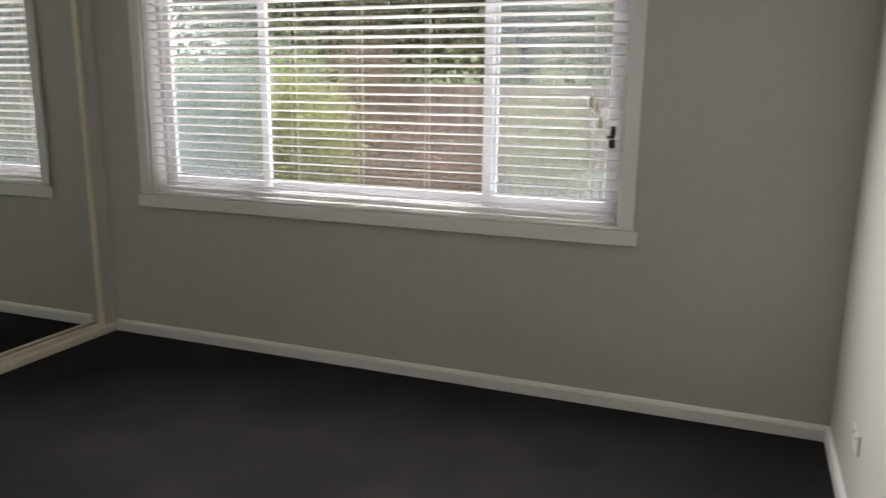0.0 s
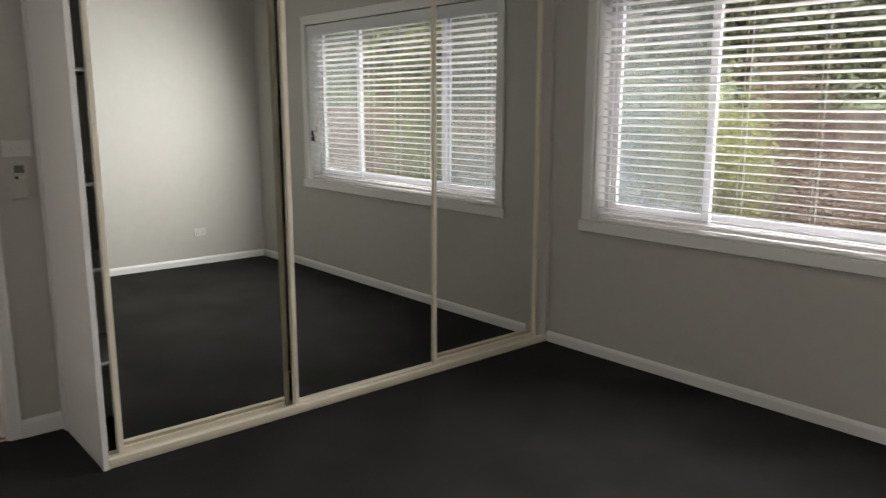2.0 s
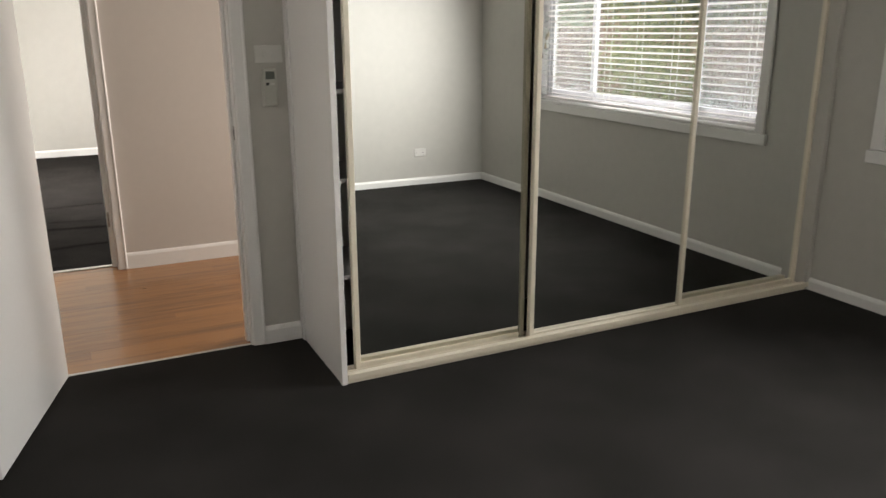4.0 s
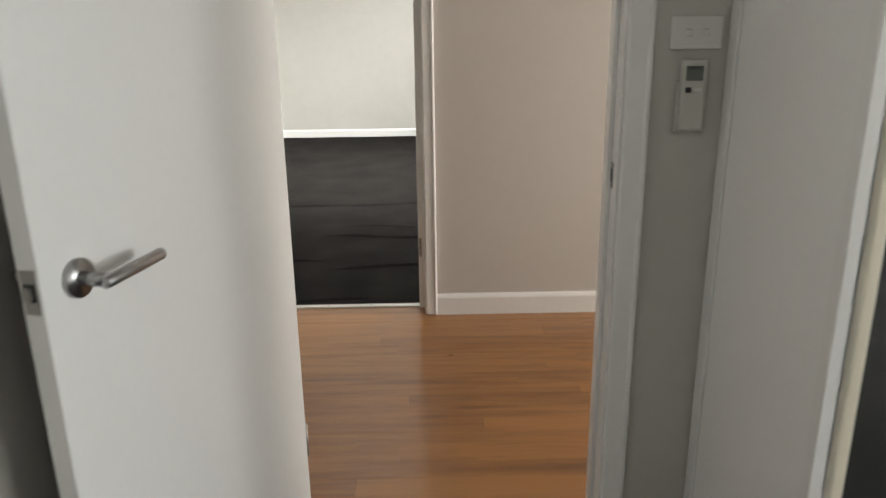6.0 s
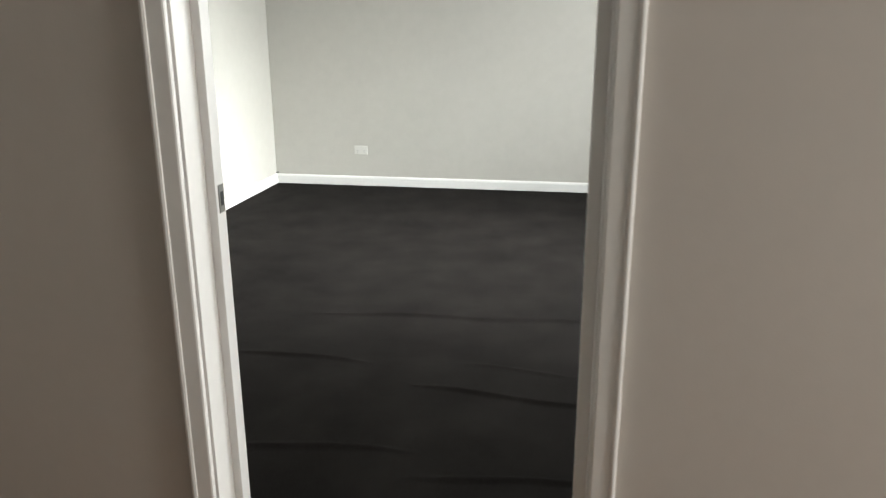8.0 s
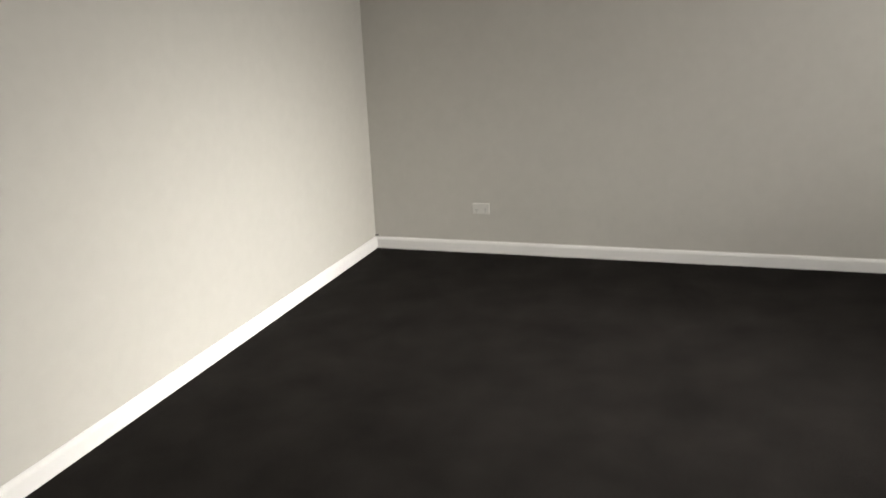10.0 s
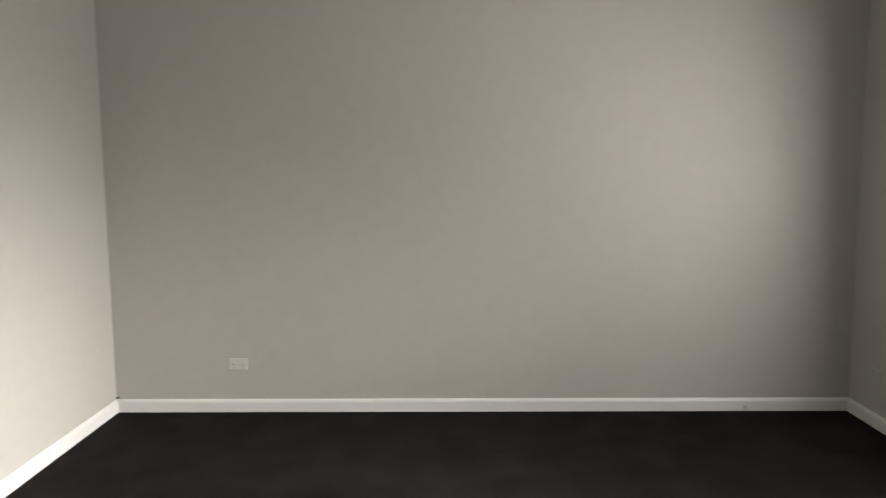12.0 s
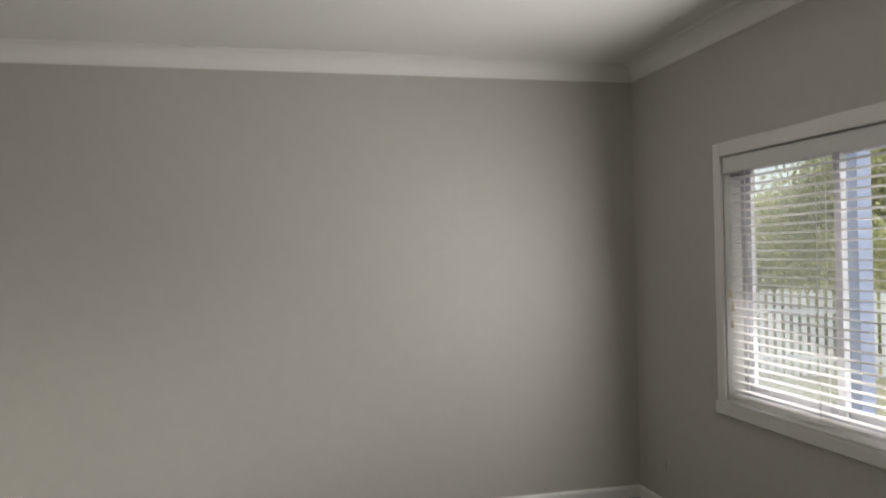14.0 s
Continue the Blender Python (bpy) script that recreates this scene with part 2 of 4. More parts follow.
def tube(bm, points, radius, sides=10, cap=True):
    """A round bar along a line of points."""
    rings = []
    pts = [Vector(p) for p in points]
    for i, p in enumerate(pts):
        d = (pts[min(i + 1, len(pts) - 1)] - pts[max(i - 1, 0)]).normalized()
        a = d.orthogonal().normalized() if i == 0 else (a - d * a.dot(d)).normalized()
        b = d.cross(a)
        r = radius[i] if isinstance(radius, (list, tuple)) else radius
        rings.append([bm.verts.new(p + r * (math.cos(k * 2 * math.pi / sides) * a + math.sin(k * 2 * math.pi / sides) * b)) for k in range(sides)])
    for r0, r1 in zip(rings, rings[1:]):
        for k in range(sides):
            bm.faces.new((r0[k], r0[(k + 1) % sides], r1[(k + 1) % sides], r1[k]))
    if cap:
        bm.faces.new(rings[0][::-1])
        bm.faces.new(rings[-1])
    return bm


def wall(name, axis, u0, u1, t0, t1, z0, z1, holes, mat, label, category="wall"):
    """A wall with thickness along x or y; holes (u0, u1, z0, z1) go through it."""
    us = sorted({u0, u1, *(h[0] for h in holes), *(h[1] for h in holes)})
    zs = sorted({z0, z1, *(h[2] for h in holes), *(h[3] for h in holes)})
    bm = bmesh.new()

    def at(u, t, z):
        return (u, t, z) if axis == "x" else (t, u, z)

    def solid(i, k):
        if not (0 <= i < len(us) - 1 and 0 <= k < len(zs) - 1):
            return False
        cu, cz = (us[i] + us[i + 1]) / 2, (zs[k] + zs[k + 1]) / 2
        return not any(h[0] < cu < h[1] and h[2] < cz < h[3] for h in holes)

    def quad(*p):
        bm.faces.new([bm.verts.new(q) for q in p])

    for i in range(len(us) - 1):
        for k in range(len(zs) - 1):
            if not solid(i, k):
                continue
            a, b, c, d = us[i], us[i + 1], zs[k], zs[k + 1]
            quad(at(a, t0, c), at(b, t0, c), at(b, t0, d), at(a, t0, d))
            quad(at(a, t1, c), at(a, t1, d), at(b, t1, d), at(b, t1, c))
            if not solid(i - 1, k):
                quad(at(a, t0, c), at(a, t0, d), at(a, t1, d), at(a, t1, c))
            if not solid(i + 1, k):
                quad(at(b, t0, c), at(b, t1, c), at(b, t1, d), at(b, t0, d))
            if not solid(i, k - 1):
                quad(at(a, t0, c), at(a, t1, c), at(b, t1, c), at(b, t0, c))
            if not solid(i, k + 1):
                quad(at(a, t0, d), at(b, t0, d), at(b, t1, d), at(a, t1, d))
    bmesh.ops.remove_doubles(bm, verts=bm.verts, dist=1e-5)
    bmesh.ops.recalc_face_normals(bm, faces=bm.faces)
    return tagged(link(name, bm, mat), label, category, kind="structure")


def skirting(name, p0, p1, inward, height, label="white painted timber skirting board", thick=0.016):
    """A board with an eased top along the foot of a wall, from p0 to p1 in plan."""
    d = Vector((p1[0] - p0[0], p1[1] - p0[1], 0))
    n = Vector((inward[0], inward[1], 0))
    prof = [(0, 0), (thick, 0), (thick, height - 0.018), (thick * 0.72, height - 0.007), (thick * 0.3, height), (0, height)]
    bm = bmesh.new()
    ends = []
    for s in (0, 1):
        base = Vector((p0[0], p0[1], 0)) + d * s
        ends.append([bm.verts.new(base + n * a + Vector((0, 0, z))) for a, z in prof])
    k = len(prof)
    for i in range(k):
        bm.faces.new((ends[0][i], ends[0][(i + 1) % k], ends[1][(i + 1) % k], ends[1][i]))
    bm.faces.new(ends[0][::-1])
    bm.faces.new(ends[1])
    bmesh.ops.recalc_face_normals(bm, faces=bm.faces)
    return tagged(link(name, bm, TRIM), label, "skirting", kind="structure")


def empty(name, at=(0, 0, 0)):
    ob = new(name)
    ob.location = at
    bpy.context.view_layer.update()
    return ob


# ---------------------------------------------------------------- plan
CEIL = 2.87
XR = 3.695            # bedroom, wall opposite the wardrobe
YB = -4.03           # bedroom, wall beside the door
XD0, XD1 = -0.692, -0.577   # wall between bedroom and hall
XH0, XH1 = -2.212, -2.095   # wall between hall and second room
XW, YS, YN = -7.04, -6.085, -1.49
D1A, D1B = -3.737, -2.938   # bedroom door opening
D2A, D2B = -4.215, -3.405   # second door opening
HEAD = 2.06
W1 = (0.313, 2.803, 0.806, 2.135)
W2 = (-6.018, -3.56, 0.815, 2.137)
HALL_N, HALL_S = -0.15, -6.085

wall("wall_north", "x", XD0, XR + 0.2, 0.0, 0.2, 0, CEIL, [W1], WALL, "greige painted plaster wall with a wide window")
wall("wall_east", "y", YB, 0.0, XR, XR + 0.2, 0, CEIL, [], WALL, "greige painted plaster wall with a power point")
wall("wall_south", "x", XD1, XR + 0.2, YB - 0.2, YB, 0, CEIL, [], WALL, "greige painted plaster wall beside the door")
wall("wall_door", "y", HALL_S, 0.0, XD0, XD1, 0, CEIL, [(D1A - 0.02, D1B + 0.02, 0, HEAD + 0.02)], WALL, "greige painted wall with a doorway to the hall")
wall("wall_hall", "y", HALL_S, HALL_N, XH0, XH1, 0, CEIL, [(D2A - 0.02, D2B + 0.02, 0, HEAD + 0.02)], HALL_WALL, "warm greige hall wall with an open doorway")
wall("wall_hall_end", "x", XH1, XD0, HALL_N, HALL_N + 0.15, 0, CEIL, [], HALL_WALL, "warm greige wall closing the hall")
wall("wall_room_west", "y", YS, YN, XW - 0.2, XW, 0, CEIL, [], WALL, "greige painted plaster wall with a power point")
wall("wall_room_south", "x", XW - 0.2, XD1, YS - 0.2, YS, 0, CEIL, [], WALL, "greige painted plaster wall in window light")
wall("wall_room_north", "x", XW - 0.2, XH0, YN, YN + 0.2, 0, CEIL, [W2], WALL, "greige painted plaster wall with a window")


def slab(name, x0, x1, y0, y1, z0, z1, mat, label, category):
    return tagged(link(name, boxed(x0, x1, y0, y1, z0, z1), mat), label, category, kind="structure")


slab("floor_bedroom", XD1 - 0.012, XR, YB, 0, -0.05, 0, CARPET, "dark charcoal cut pile carpet", "carpet")
slab("floor_hall_base", XH1, XD0, HALL_S, HALL_N, -0.06, -0.02, SUBFLOOR, "dark timber underfloor of the hall", "floor")
slab("ceiling_bedroom", XD1, XR, YB, 0, CEIL, CEIL + 0.08, CEILING, "flat white plaster ceiling", "ceiling")
slab("ceiling_hall", XH1, XD0, HALL_S, HALL_N, CEIL, CEIL + 0.08, CEILING, "flat white plaster ceiling of the hall", "ceiling")
slab("ceiling_room", XW, XH0, YS, YN, CEIL, CEIL + 0.08, CEILING, "flat white plaster ceiling", "ceiling")
# Unseen roof slabs; their overhang keeps high sky light off the windows.
slab("unseen_roof_bedroom", XH0 - 0.1, XR + 0.6, YS - 0.6, 0.55, CEIL + 0.085, CEIL + 0.25, ROOF, "unseen low grey metal roof shading the bedroom window", "roof")
slab("unseen_roof_room", XW - 0.6, XH0 - 0.101, YS - 0.6, YN + 0.6, CEIL + 0.085, CEIL + 0.25, ROOF, "unseen low grey metal roof shading the second room's window", "roof")

# carpet of the second room, with loose ridges where it has stretched
RIDGES = [(-4.06, -4.47, -4.12, -3.40, 0.014), (-3.56, -4.80, -3.535, -4.36, 0.012), (-3.345, -3.94, -3.295, -3.40, 0.013),
          (-2.845, -4.50, -2.88, -4.05, 0.012), (-2.755, -3.82, -2.785, -3.38, 0.011), (-3.575, -3.84, -3.54, -3.45, 0.006), (-2.262, -4.12, -2.29, -3.72, 0.009)]


def ridge_height(x, y):
    h = 0.0
    for x0, y0, x1, y1, a in RIDGES:
        s = (y - y0) / (y1 - y0)
        if -0.25 < s < 1.25:
            fade = min(1, max(0, (s + 0.25) / 0.35)) * min(1, max(0, (1.25 - s) / 0.35))
            xc = x0 + (x1 - x0) * s + 0.012 * math.sin(y * 9 + x0 * 5)
            h += a * fade * math.exp(-(((x - xc) / 0.013) ** 2))
    return h


def room_carpet():
    xs = np.concatenate([np.arange(XW, -4.2, 0.12), np.arange(-4.2, XH0 + 0.005, 0.006), [XH0 + 0.02]])
    ys = np.concatenate([np.arange(YS, -5.1, 0.12), np.arange(-5.1, -3.2, 0.04), np.arange(-3.2, YN, 0.12), [YN]])
    verts = [(x, y, ridge_height(x, y) + 0.0015 * noise.noise((x * 1.7, y * 1.7, 0))) for x in xs for y in ys]
    n = len(ys)
    faces = [(i * n + j, (i + 1) * n + j, (i + 1) * n + j + 1, i * n + j + 1) for i in range(len(xs) - 1) for j in range(n - 1)]
    me = bpy.data.meshes.new("floor_room")
    me.from_pydata(verts, [], faces)
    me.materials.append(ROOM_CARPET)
    for p in me.polygons:
        p.use_smooth = True
    return tagged(new("floor_room", me), "brownish carpet with shade in its colour and loose wrinkled ridges", "carpet", kind="structure")


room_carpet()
slab("floor_room_base", XW, XH0, YS, YN, -0.06, -0.01, SUBFLOOR, "underfloor of the second room", "floor")

# skirting boards
skirting("baseboard_north", (0.0, 0.0), (XR, 0.0), (0, -1), 0.066)
skirting("baseboard_east", (XR, -0.016), (XR, YB + 0.016), (-1, 0), 0.066)
skirting("baseboard_south", (XD1, YB), (XR, YB), (0, 1), 0.066)
skirting("baseboard_door", (XD1, D1B + 0.062), (XD1, -2.706), (1, 0), 0.082)
skirting("baseboard_hall", (XH1, D2B + 0.056), (XH1, HALL_N), (1, 0), 0.098)
skirting("baseboard_hall", (XH1, D2A - 0.056), (XH1, HALL_S), (1, 0), 0.098)
skirting("baseboard_hall", (XD0, D1B + 0.081), (XD0, HALL_N), (-1, 0), 0.098)
skirting("baseboard_hall", (XD0, D1A - 0.081), (XD0, HALL_S), (-1, 0), 0.098)
skirting("baseboard_room_west", (XW, YS), (XW, YN), (1, 0), 0.081)
skirting("baseboard_room_south", (XW + 0.016, YS), (XH0, YS), (0, 1), 0.081)
skirting("baseboard_room_north", (XW + 0.016, YN), (XH0, YN), (0, -1), 0.081)
skirting("baseboard_room_east", (XH0, YS + 0.016), (XH0, D2A - 0.056), (-1, 0), 0.081)
skirting("baseboard_room_east", (XH0, D2B + 0.056), (XH0, YN - 0.016), (-1, 0), 0.081)


def cornice(name, p0, p1, inward, size=0.105):
    """A coved plaster cornice in the angle of wall and ceiling."""
    d = Vector((p1[0] - p0[0], p1[1] - p0[1], 0))
    n = Vector((inward[0], inward[1], 0))
    prof = [(0, 0), (0, -size), (0.008, -size)]
    prof += [(0.008 + (size - 0.016) * (1 - math.cos(a)), -size + 0.008 + (size - 0.016) * math.sin(a)) for a in np.linspace(0, math.pi / 2, 7)]
    prof += [(size, -0.008), (size, 0)]
    bm = bmesh.new()
    ends = [[bm.verts.new(Vector((p0[0], p0[1], CEIL)) + d * s + n * a + Vector((0, 0, z))) for a, z in prof] for s in (0, 1)]
    k = len(prof)
    for i in range(k):
        bm.faces.new((ends[0][i], ends[0][(i + 1) % k], ends[1][(i + 1) % k], ends[1][i]))
    bmesh.ops.recalc_face_normals(bm, faces=bm.faces)
    return tagged(link(name, bm, CEILING), "white coved plaster cornice", "cornice", kind="structure")


cornice("cornice_room_west", (XW, YS), (XW, YN), (1, 0))
cornice("cornice_room_north", (XW, YN), (XH0, YN), (0, -1))
cornice("cornice_room_south", (XW, YS), (XH0, YS), (0, 1))
cornice("cornice_room_east", (XH0, YS), (XH0, YN), (-1, 0))
cornice("cornice_north", (XD1, 0), (XR, 0), (0, -1))
cornice("cornice_east", (XR, 0), (XR, YB), (-1, 0))
cornice("cornice_south", (XD1, YB), (XR, YB), (0, 1))


# ---------------------------------------------------------------- doorways
def doorway(name, x0, x1, ya, yb):
    """Lining, stop and moulded architraves on both faces of the wall from x0 to x1."""
    top = empty(name, ((x0 + x1) / 2, (ya + yb) / 2, 0))
    inv = top.matrix_world.inverted()

    def piece(nm, *b, bevel=0.003, mat=TRIM, lab=""):
        bm = boxed(*b, bevel=bevel, seg=2)
        bmesh.ops.transform(bm, matrix=inv, verts=bm.verts)
        return part(nm, bm, mat, top, lab)

    piece("jamb", x0, x1, ya - 0.02, ya, 0, HEAD + 0.02, bevel=0.0015)
    piece("jamb", x0, x1, yb, yb + 0.02, 0, HEAD + 0.02, bevel=0.0015)
    piece("head_lining", x0, x1, ya, yb, HEAD, HEAD + 0.02, bevel=0.0015)
    return top, piece


def architrave(piece, face, out, ya, yb, width=0.07):
    """Two-step moulded frame round an opening on one face of a wall."""
    t = 0.016 * out
    for y0, y1 in ((ya - 0.005 - width, ya - 0.005), (yb + 0.005, yb + 0.005 + width)):
        piece("architrave", min(face, face + t), max(face, face + t), y0, y1, 0, HEAD + 0.005 + width, bevel=0.005)
    piece("architrave", min(face, face + t), max(face, face + t), ya - 0.005, yb + 0.005, HEAD + 0.005, HEAD + 0.005 + width, bevel=0.005)
    b = 0.021 * out
    for y0, y1 in ((ya - 0.006 - width, ya + 0.008 - width), (yb - 0.008 + width, yb + 0.006 + width)):
        piece("bead", min(face, face + b), max(face, face + b), y0, y1, 0, HEAD + 0.006 + width, bevel=0.006)


def plate(piece, x, y, z, side, name="strike_plate", height=0.06):
    """A thin metal plate let into a jamb face, with a dark slot."""
    piece(name, x - 0.012, x + 0.012, min(y, y + side * 0.002), max(y, y + side * 0.002), z - height / 2, z + height / 2, bevel=0.0004, mat=STEEL, lab="brushed steel plate")
    piece("slot", x - 0.006, x + 0.006, min(y, y + side * 0.003), max(y, y + side * 0.003), z - height / 4, z + height / 4, bevel=0.0, mat=BLACK, lab="dark latch slot")


d1, piece1 = doorway("door_frame_1", XD0, XD1, D1A, D1B)
architrave(piece1, XD1, 1, D1A, D1B, 0.056)
architrave(piece1, XD0, -1, D1A, D1B, 0.075)
piece1("door_stop", XD0 + 0.02, XD0 + 0.062, D1B - 0.012, D1B, 0, HEAD, bevel=0.002)
piece1("door_stop", XD0 + 0.02, XD0 + 0.062, D1A, D1A + 0.012, 0, HEAD, bevel=0.002)
piece1("door_stop", XD0 + 0.02, XD0 + 0.062, D1A + 0.012, D1B - 0.012, HEAD - 0.012, HEAD, bevel=0.002)
plate(piece1, XD1 - 0.045, D1B, 0.962, -1)
tagged(d1, "white painted timber door frame of the carpeted bedroom", "door frame", "door frames", "structure")

d2, piece2 = doorway("door_frame_2", XH0, XH1, D2A, D2B)
architrave(piece2, XH1, 1, D2A, D2B, 0.05)
architrave(piece2, XH0, -1, D2A, D2B, 0.05)
piece2("door_stop", XH0 + 0.004, XH0 + 0.044, D2B - 0.026, D2B, 0, HEAD, bevel=0.002)
piece2("door_stop", XH0 + 0.004, XH0 + 0.044, D2A, D2A + 0.02, 0, HEAD, bevel=0.002)
piece2("door_stop", XH0 + 0.004, XH0 + 0.044, D2A + 0.02, D2B - 0.026, HEAD - 0.012, HEAD, bevel=0.002)
plate(piece2, XH0 + 0.022, D2A + 0.02, 1.0, 1)
for hz in (0.297, 1.78):
    piece2("hinge", XH0 + 0.044, XH0 + 0.048, D2B - 0.024, D2B - 0.011, hz - 0.045, hz + 0.045, bevel=0.001, mat=STEEL, lab="dull steel butt hinge")
    for k in (-0.026, 0.0, 0.026):
        piece2("hinge_screw", XH0 + 0.048, XH0 + 0.0488, D2B - 0.020, D2B - 0.015, hz + k - 0.0025, hz + k + 0.0025, bevel=0.0006, mat=BLACK, lab="dark screw head")
tagged(d2, "white painted timber door frame off the hall", "door frame", "door frames", "structure")
tagged(link("threshold_strip", boxed(XH0 - 0.004, XH0 + 0.03, D2A, D2B, -0.004, 0.006, 0.003, 2), STRIP), "pale metal carpet edging strip in a doorway", "threshold strip")
tagged(link("threshold_strip", boxed(XD1 - 0.026, XD1 - 0.010, D1A, D1B, -0.004, 0.003, 0.0015, 1), STRIP), "thin metal carpet edging strip in a doorway", "threshold strip")


for sy in (-4.06, -3.86, -3.66):
    bm = bmesh.new()
    tube(bm, [(XH0 + 0.013, sy, 0.0055), (XH0 + 0.013, sy, 0.0072)], 0.004, 10)
    tagged(link("strip_screw", bm, STEEL), "small steel screw in a threshold strip", "screw", "threshold screws")


def door_leaf(name, hinge, angle, width, label):
    """A flush door leaf hung at hinge, swung to the angle; local x runs to the free edge, local +y is the face with the lever."""
    top = empty(name, (0, 0, 0))
    part("leaf", boxed(0, width, -0.036, 0, 0.012, HEAD - 0.004, 0.002, 1), DOOR, top)
    hx, hz = width - 0.068, 0.988
    for s, off in ((1, 0.0), (-1, -0.036)):
        bm = bmesh.new()
        tube(bm, [(hx, off, hz), (hx, off + s * 0.009, hz)], 0.029, 32)
        rose = part("lever_rose", bm, CHROME, top, "round satin chrome rose", True)
        bm = bmesh.new()
        tube(bm, [(hx, off + s * 0.009, hz), (hx, off + s * 0.046, hz)], 0.0105, 16)
        tube(bm, [(hx + 0.011, off + s * 0.055, hz), (hx + 0.008, off + s * 0.055, hz), (hx - 0.124, off + s * 0.055, hz), (hx - 0.127, off + s * 0.055, hz)], [0.0082, 0.0098, 0.0098, 0.0082], 16)
        part("lever", bm, CHROME, rose, "satin chrome lever handle", True)
    part("latch_plate", boxed(width, width + 0.0015, -0.030, -0.006, hz - 0.032, hz + 0.032, 0.0004), STEEL, top, "brushed steel latch plate")
    part("latch_bolt", boxed(width + 0.0015, width + 0.011, -0.024, -0.012, hz - 0.010, hz + 0.010, 0.002), STEEL, top, "steel latch bolt")
    part("latch_slot", boxed(width + 0.0012, width + 0.0022, -0.0265, -0.0095, hz - 0.013, hz + 0.013), BLACK, top, "dark latch recess")
    for z in (0.25, 1.78):
        bm = bmesh.new()
        tube(bm, [(-0.004, -0.004, z), (-0.004, -0.004, z + 0.09)], 0.006, 10)
        part("hinge", bm, STEEL, top, "brushed steel hinge", True)
    top.matrix_world = pose(*hinge, 0, 0, angle)
    return tagged(top, label, "door")


door_leaf("door", (XD1 + 0.020, -3.697, 0), -15.1, 0.769, "white flush timber door standing open into a carpeted bedroom")
door_leaf("door", (XH0 - 0.026, D2B + 0.045, 0), 98.0, 0.785, "white flush timber door folded back against a wall")


# ---------------------------------------------------------------- windows and blinds
def window(name, w, face, stiles, label, screens=True):
    """White aluminium slider in a wall whose room face lies at y = face, with its painted surround."""
    x0, x1, z0, z1 = w
    top = empty(name, ((x0 + x1) / 2, face, z0))
    inv = top.matrix_world.inverted()

    def piece(nm, mat, parent, *b, bevel=0.003, lab=""):
        bm = boxed(*b, bevel=bevel, seg=1)
        bmesh.ops.transform(bm, matrix=inv, verts=bm.verts)
        return part(nm, bm, mat, parent, lab)

    a = 0.066
    f_in = face + 0.10
    # painted timber surround
    piece("architrave", TRIM, top, x0 - a, x0, face - 0.018, face - 0.001, z0, z1 + 0.075)
    piece("architrave", TRIM, top, x1, x1 + a, face - 0.018, face - 0.001, z0, z1 + 0.075)
    piece("architrave", TRIM, top, x0, x1, face - 0.018, face - 0.001, z1, z1 + 0.075)
    piece("apron", TRIM, top, x0 - a - 0.018, x1 + a + 0.018, face - 0.022, face - 0.001, z0 - 0.066, z0 - 0.002)
    piece("window_sill", TRIM, top, x0 - 0.001, x1 + 0.001, face - 0.018, face + 0.155, z0 - 0.001, z0 + 0.014, bevel=0.004)
    # painted boards lining the reveal
    piece("reveal_lining", TRIM, top, x0, x0 + 0.011, face, f_in, z0 + 0.014, z1, bevel=0.001)
    piece("reveal_lining", TRIM, top, x1 - 0.011, x1, face, f_in, z0 + 0.014, z1, bevel=0.001)
    piece("reveal_lining", TRIM, top, x0 + 0.011, x1 - 0.011, face + 0.076, f_in, z1 - 0.011, z1, bevel=0.001)
    # frame in the outer half of the reveal
    f0, f1 = face + 0.10, face + 0.16
    fr = piece("window_frame", ALU, top, x0, x0 + 0.04, f0, f1, z0 + 0.014, z1, bevel=0.002)
    piece("frame_side", ALU, fr, x1 - 0.04, x1, f0, f1, z0 + 0.014, z1, bevel=0.002)
    piece("frame_head", ALU, fr, x0 + 0.04, x1 - 0.04, f0, f1, z1 - 0.04, z1, bevel=0.002)
    piece("frame_track", ALU, fr, x0 + 0.04, x1 - 0.04, f0, f1, z0 + 0.014, z0 + 0.05, bevel=0.002)
    edges = [x0 + 0.04, *stiles, x1 - 0.04]
    for i in range(3):
        l, r = edges[i], edges[i + 1]
        d0 = face + (0.108 if i != 1 else 0.134)
        d1 = d0 + 0.022
        ov = 0.03
        l2, r2 = l - (ov if i else 0), r + (ov if i < 2 else 0)
        sash = piece("sash", ALU, top, l2, l2 + 0.045, d0, d1, z0 + 0.05, z1 - 0.04, bevel=0.002, lab="white aluminium sash")
        piece("sash_stile", ALU, sash, r2 - 0.045, r2, d0, d1, z0 + 0.05, z1 - 0.04, bevel=0.002)
        piece("sash_rail", ALU, sash, l2 + 0.045, r2 - 0.045, d0, d1, z0 + 0.05, z0 + 0.095, bevel=0.002)
        piece("sash_rail", ALU, sash, l2 + 0.045, r2 - 0.045, d0, d1, z1 - 0.08, z1 - 0.04, bevel=0.002)
        pane = piece("pane", GLASS, sash, l2 + 0.04, r2 - 0.04, d0 + 0.009, d0 + 0.013, z0 + 0.09, z1 - 0.075, bevel=0.0, lab="clear glass pane")
        pane.visible_shadow = False
        if i != 1 and screens:
            sc = piece("fly_screen", SCREEN, sash, l2 + 0.02, r2 - 0.02, face + 0.161, face + 0.1625, z0 + 0.06, z1 - 0.05, bevel=0.0, lab="grey insect screen, pale enough to add haze")
            sc.visible_shadow = False
    return tagged(top, label, "window", "windows", "structure")


window("window_1", W1, 0.0, (0.965, 2.18), "wide white aluminium sliding window looking onto a garden")
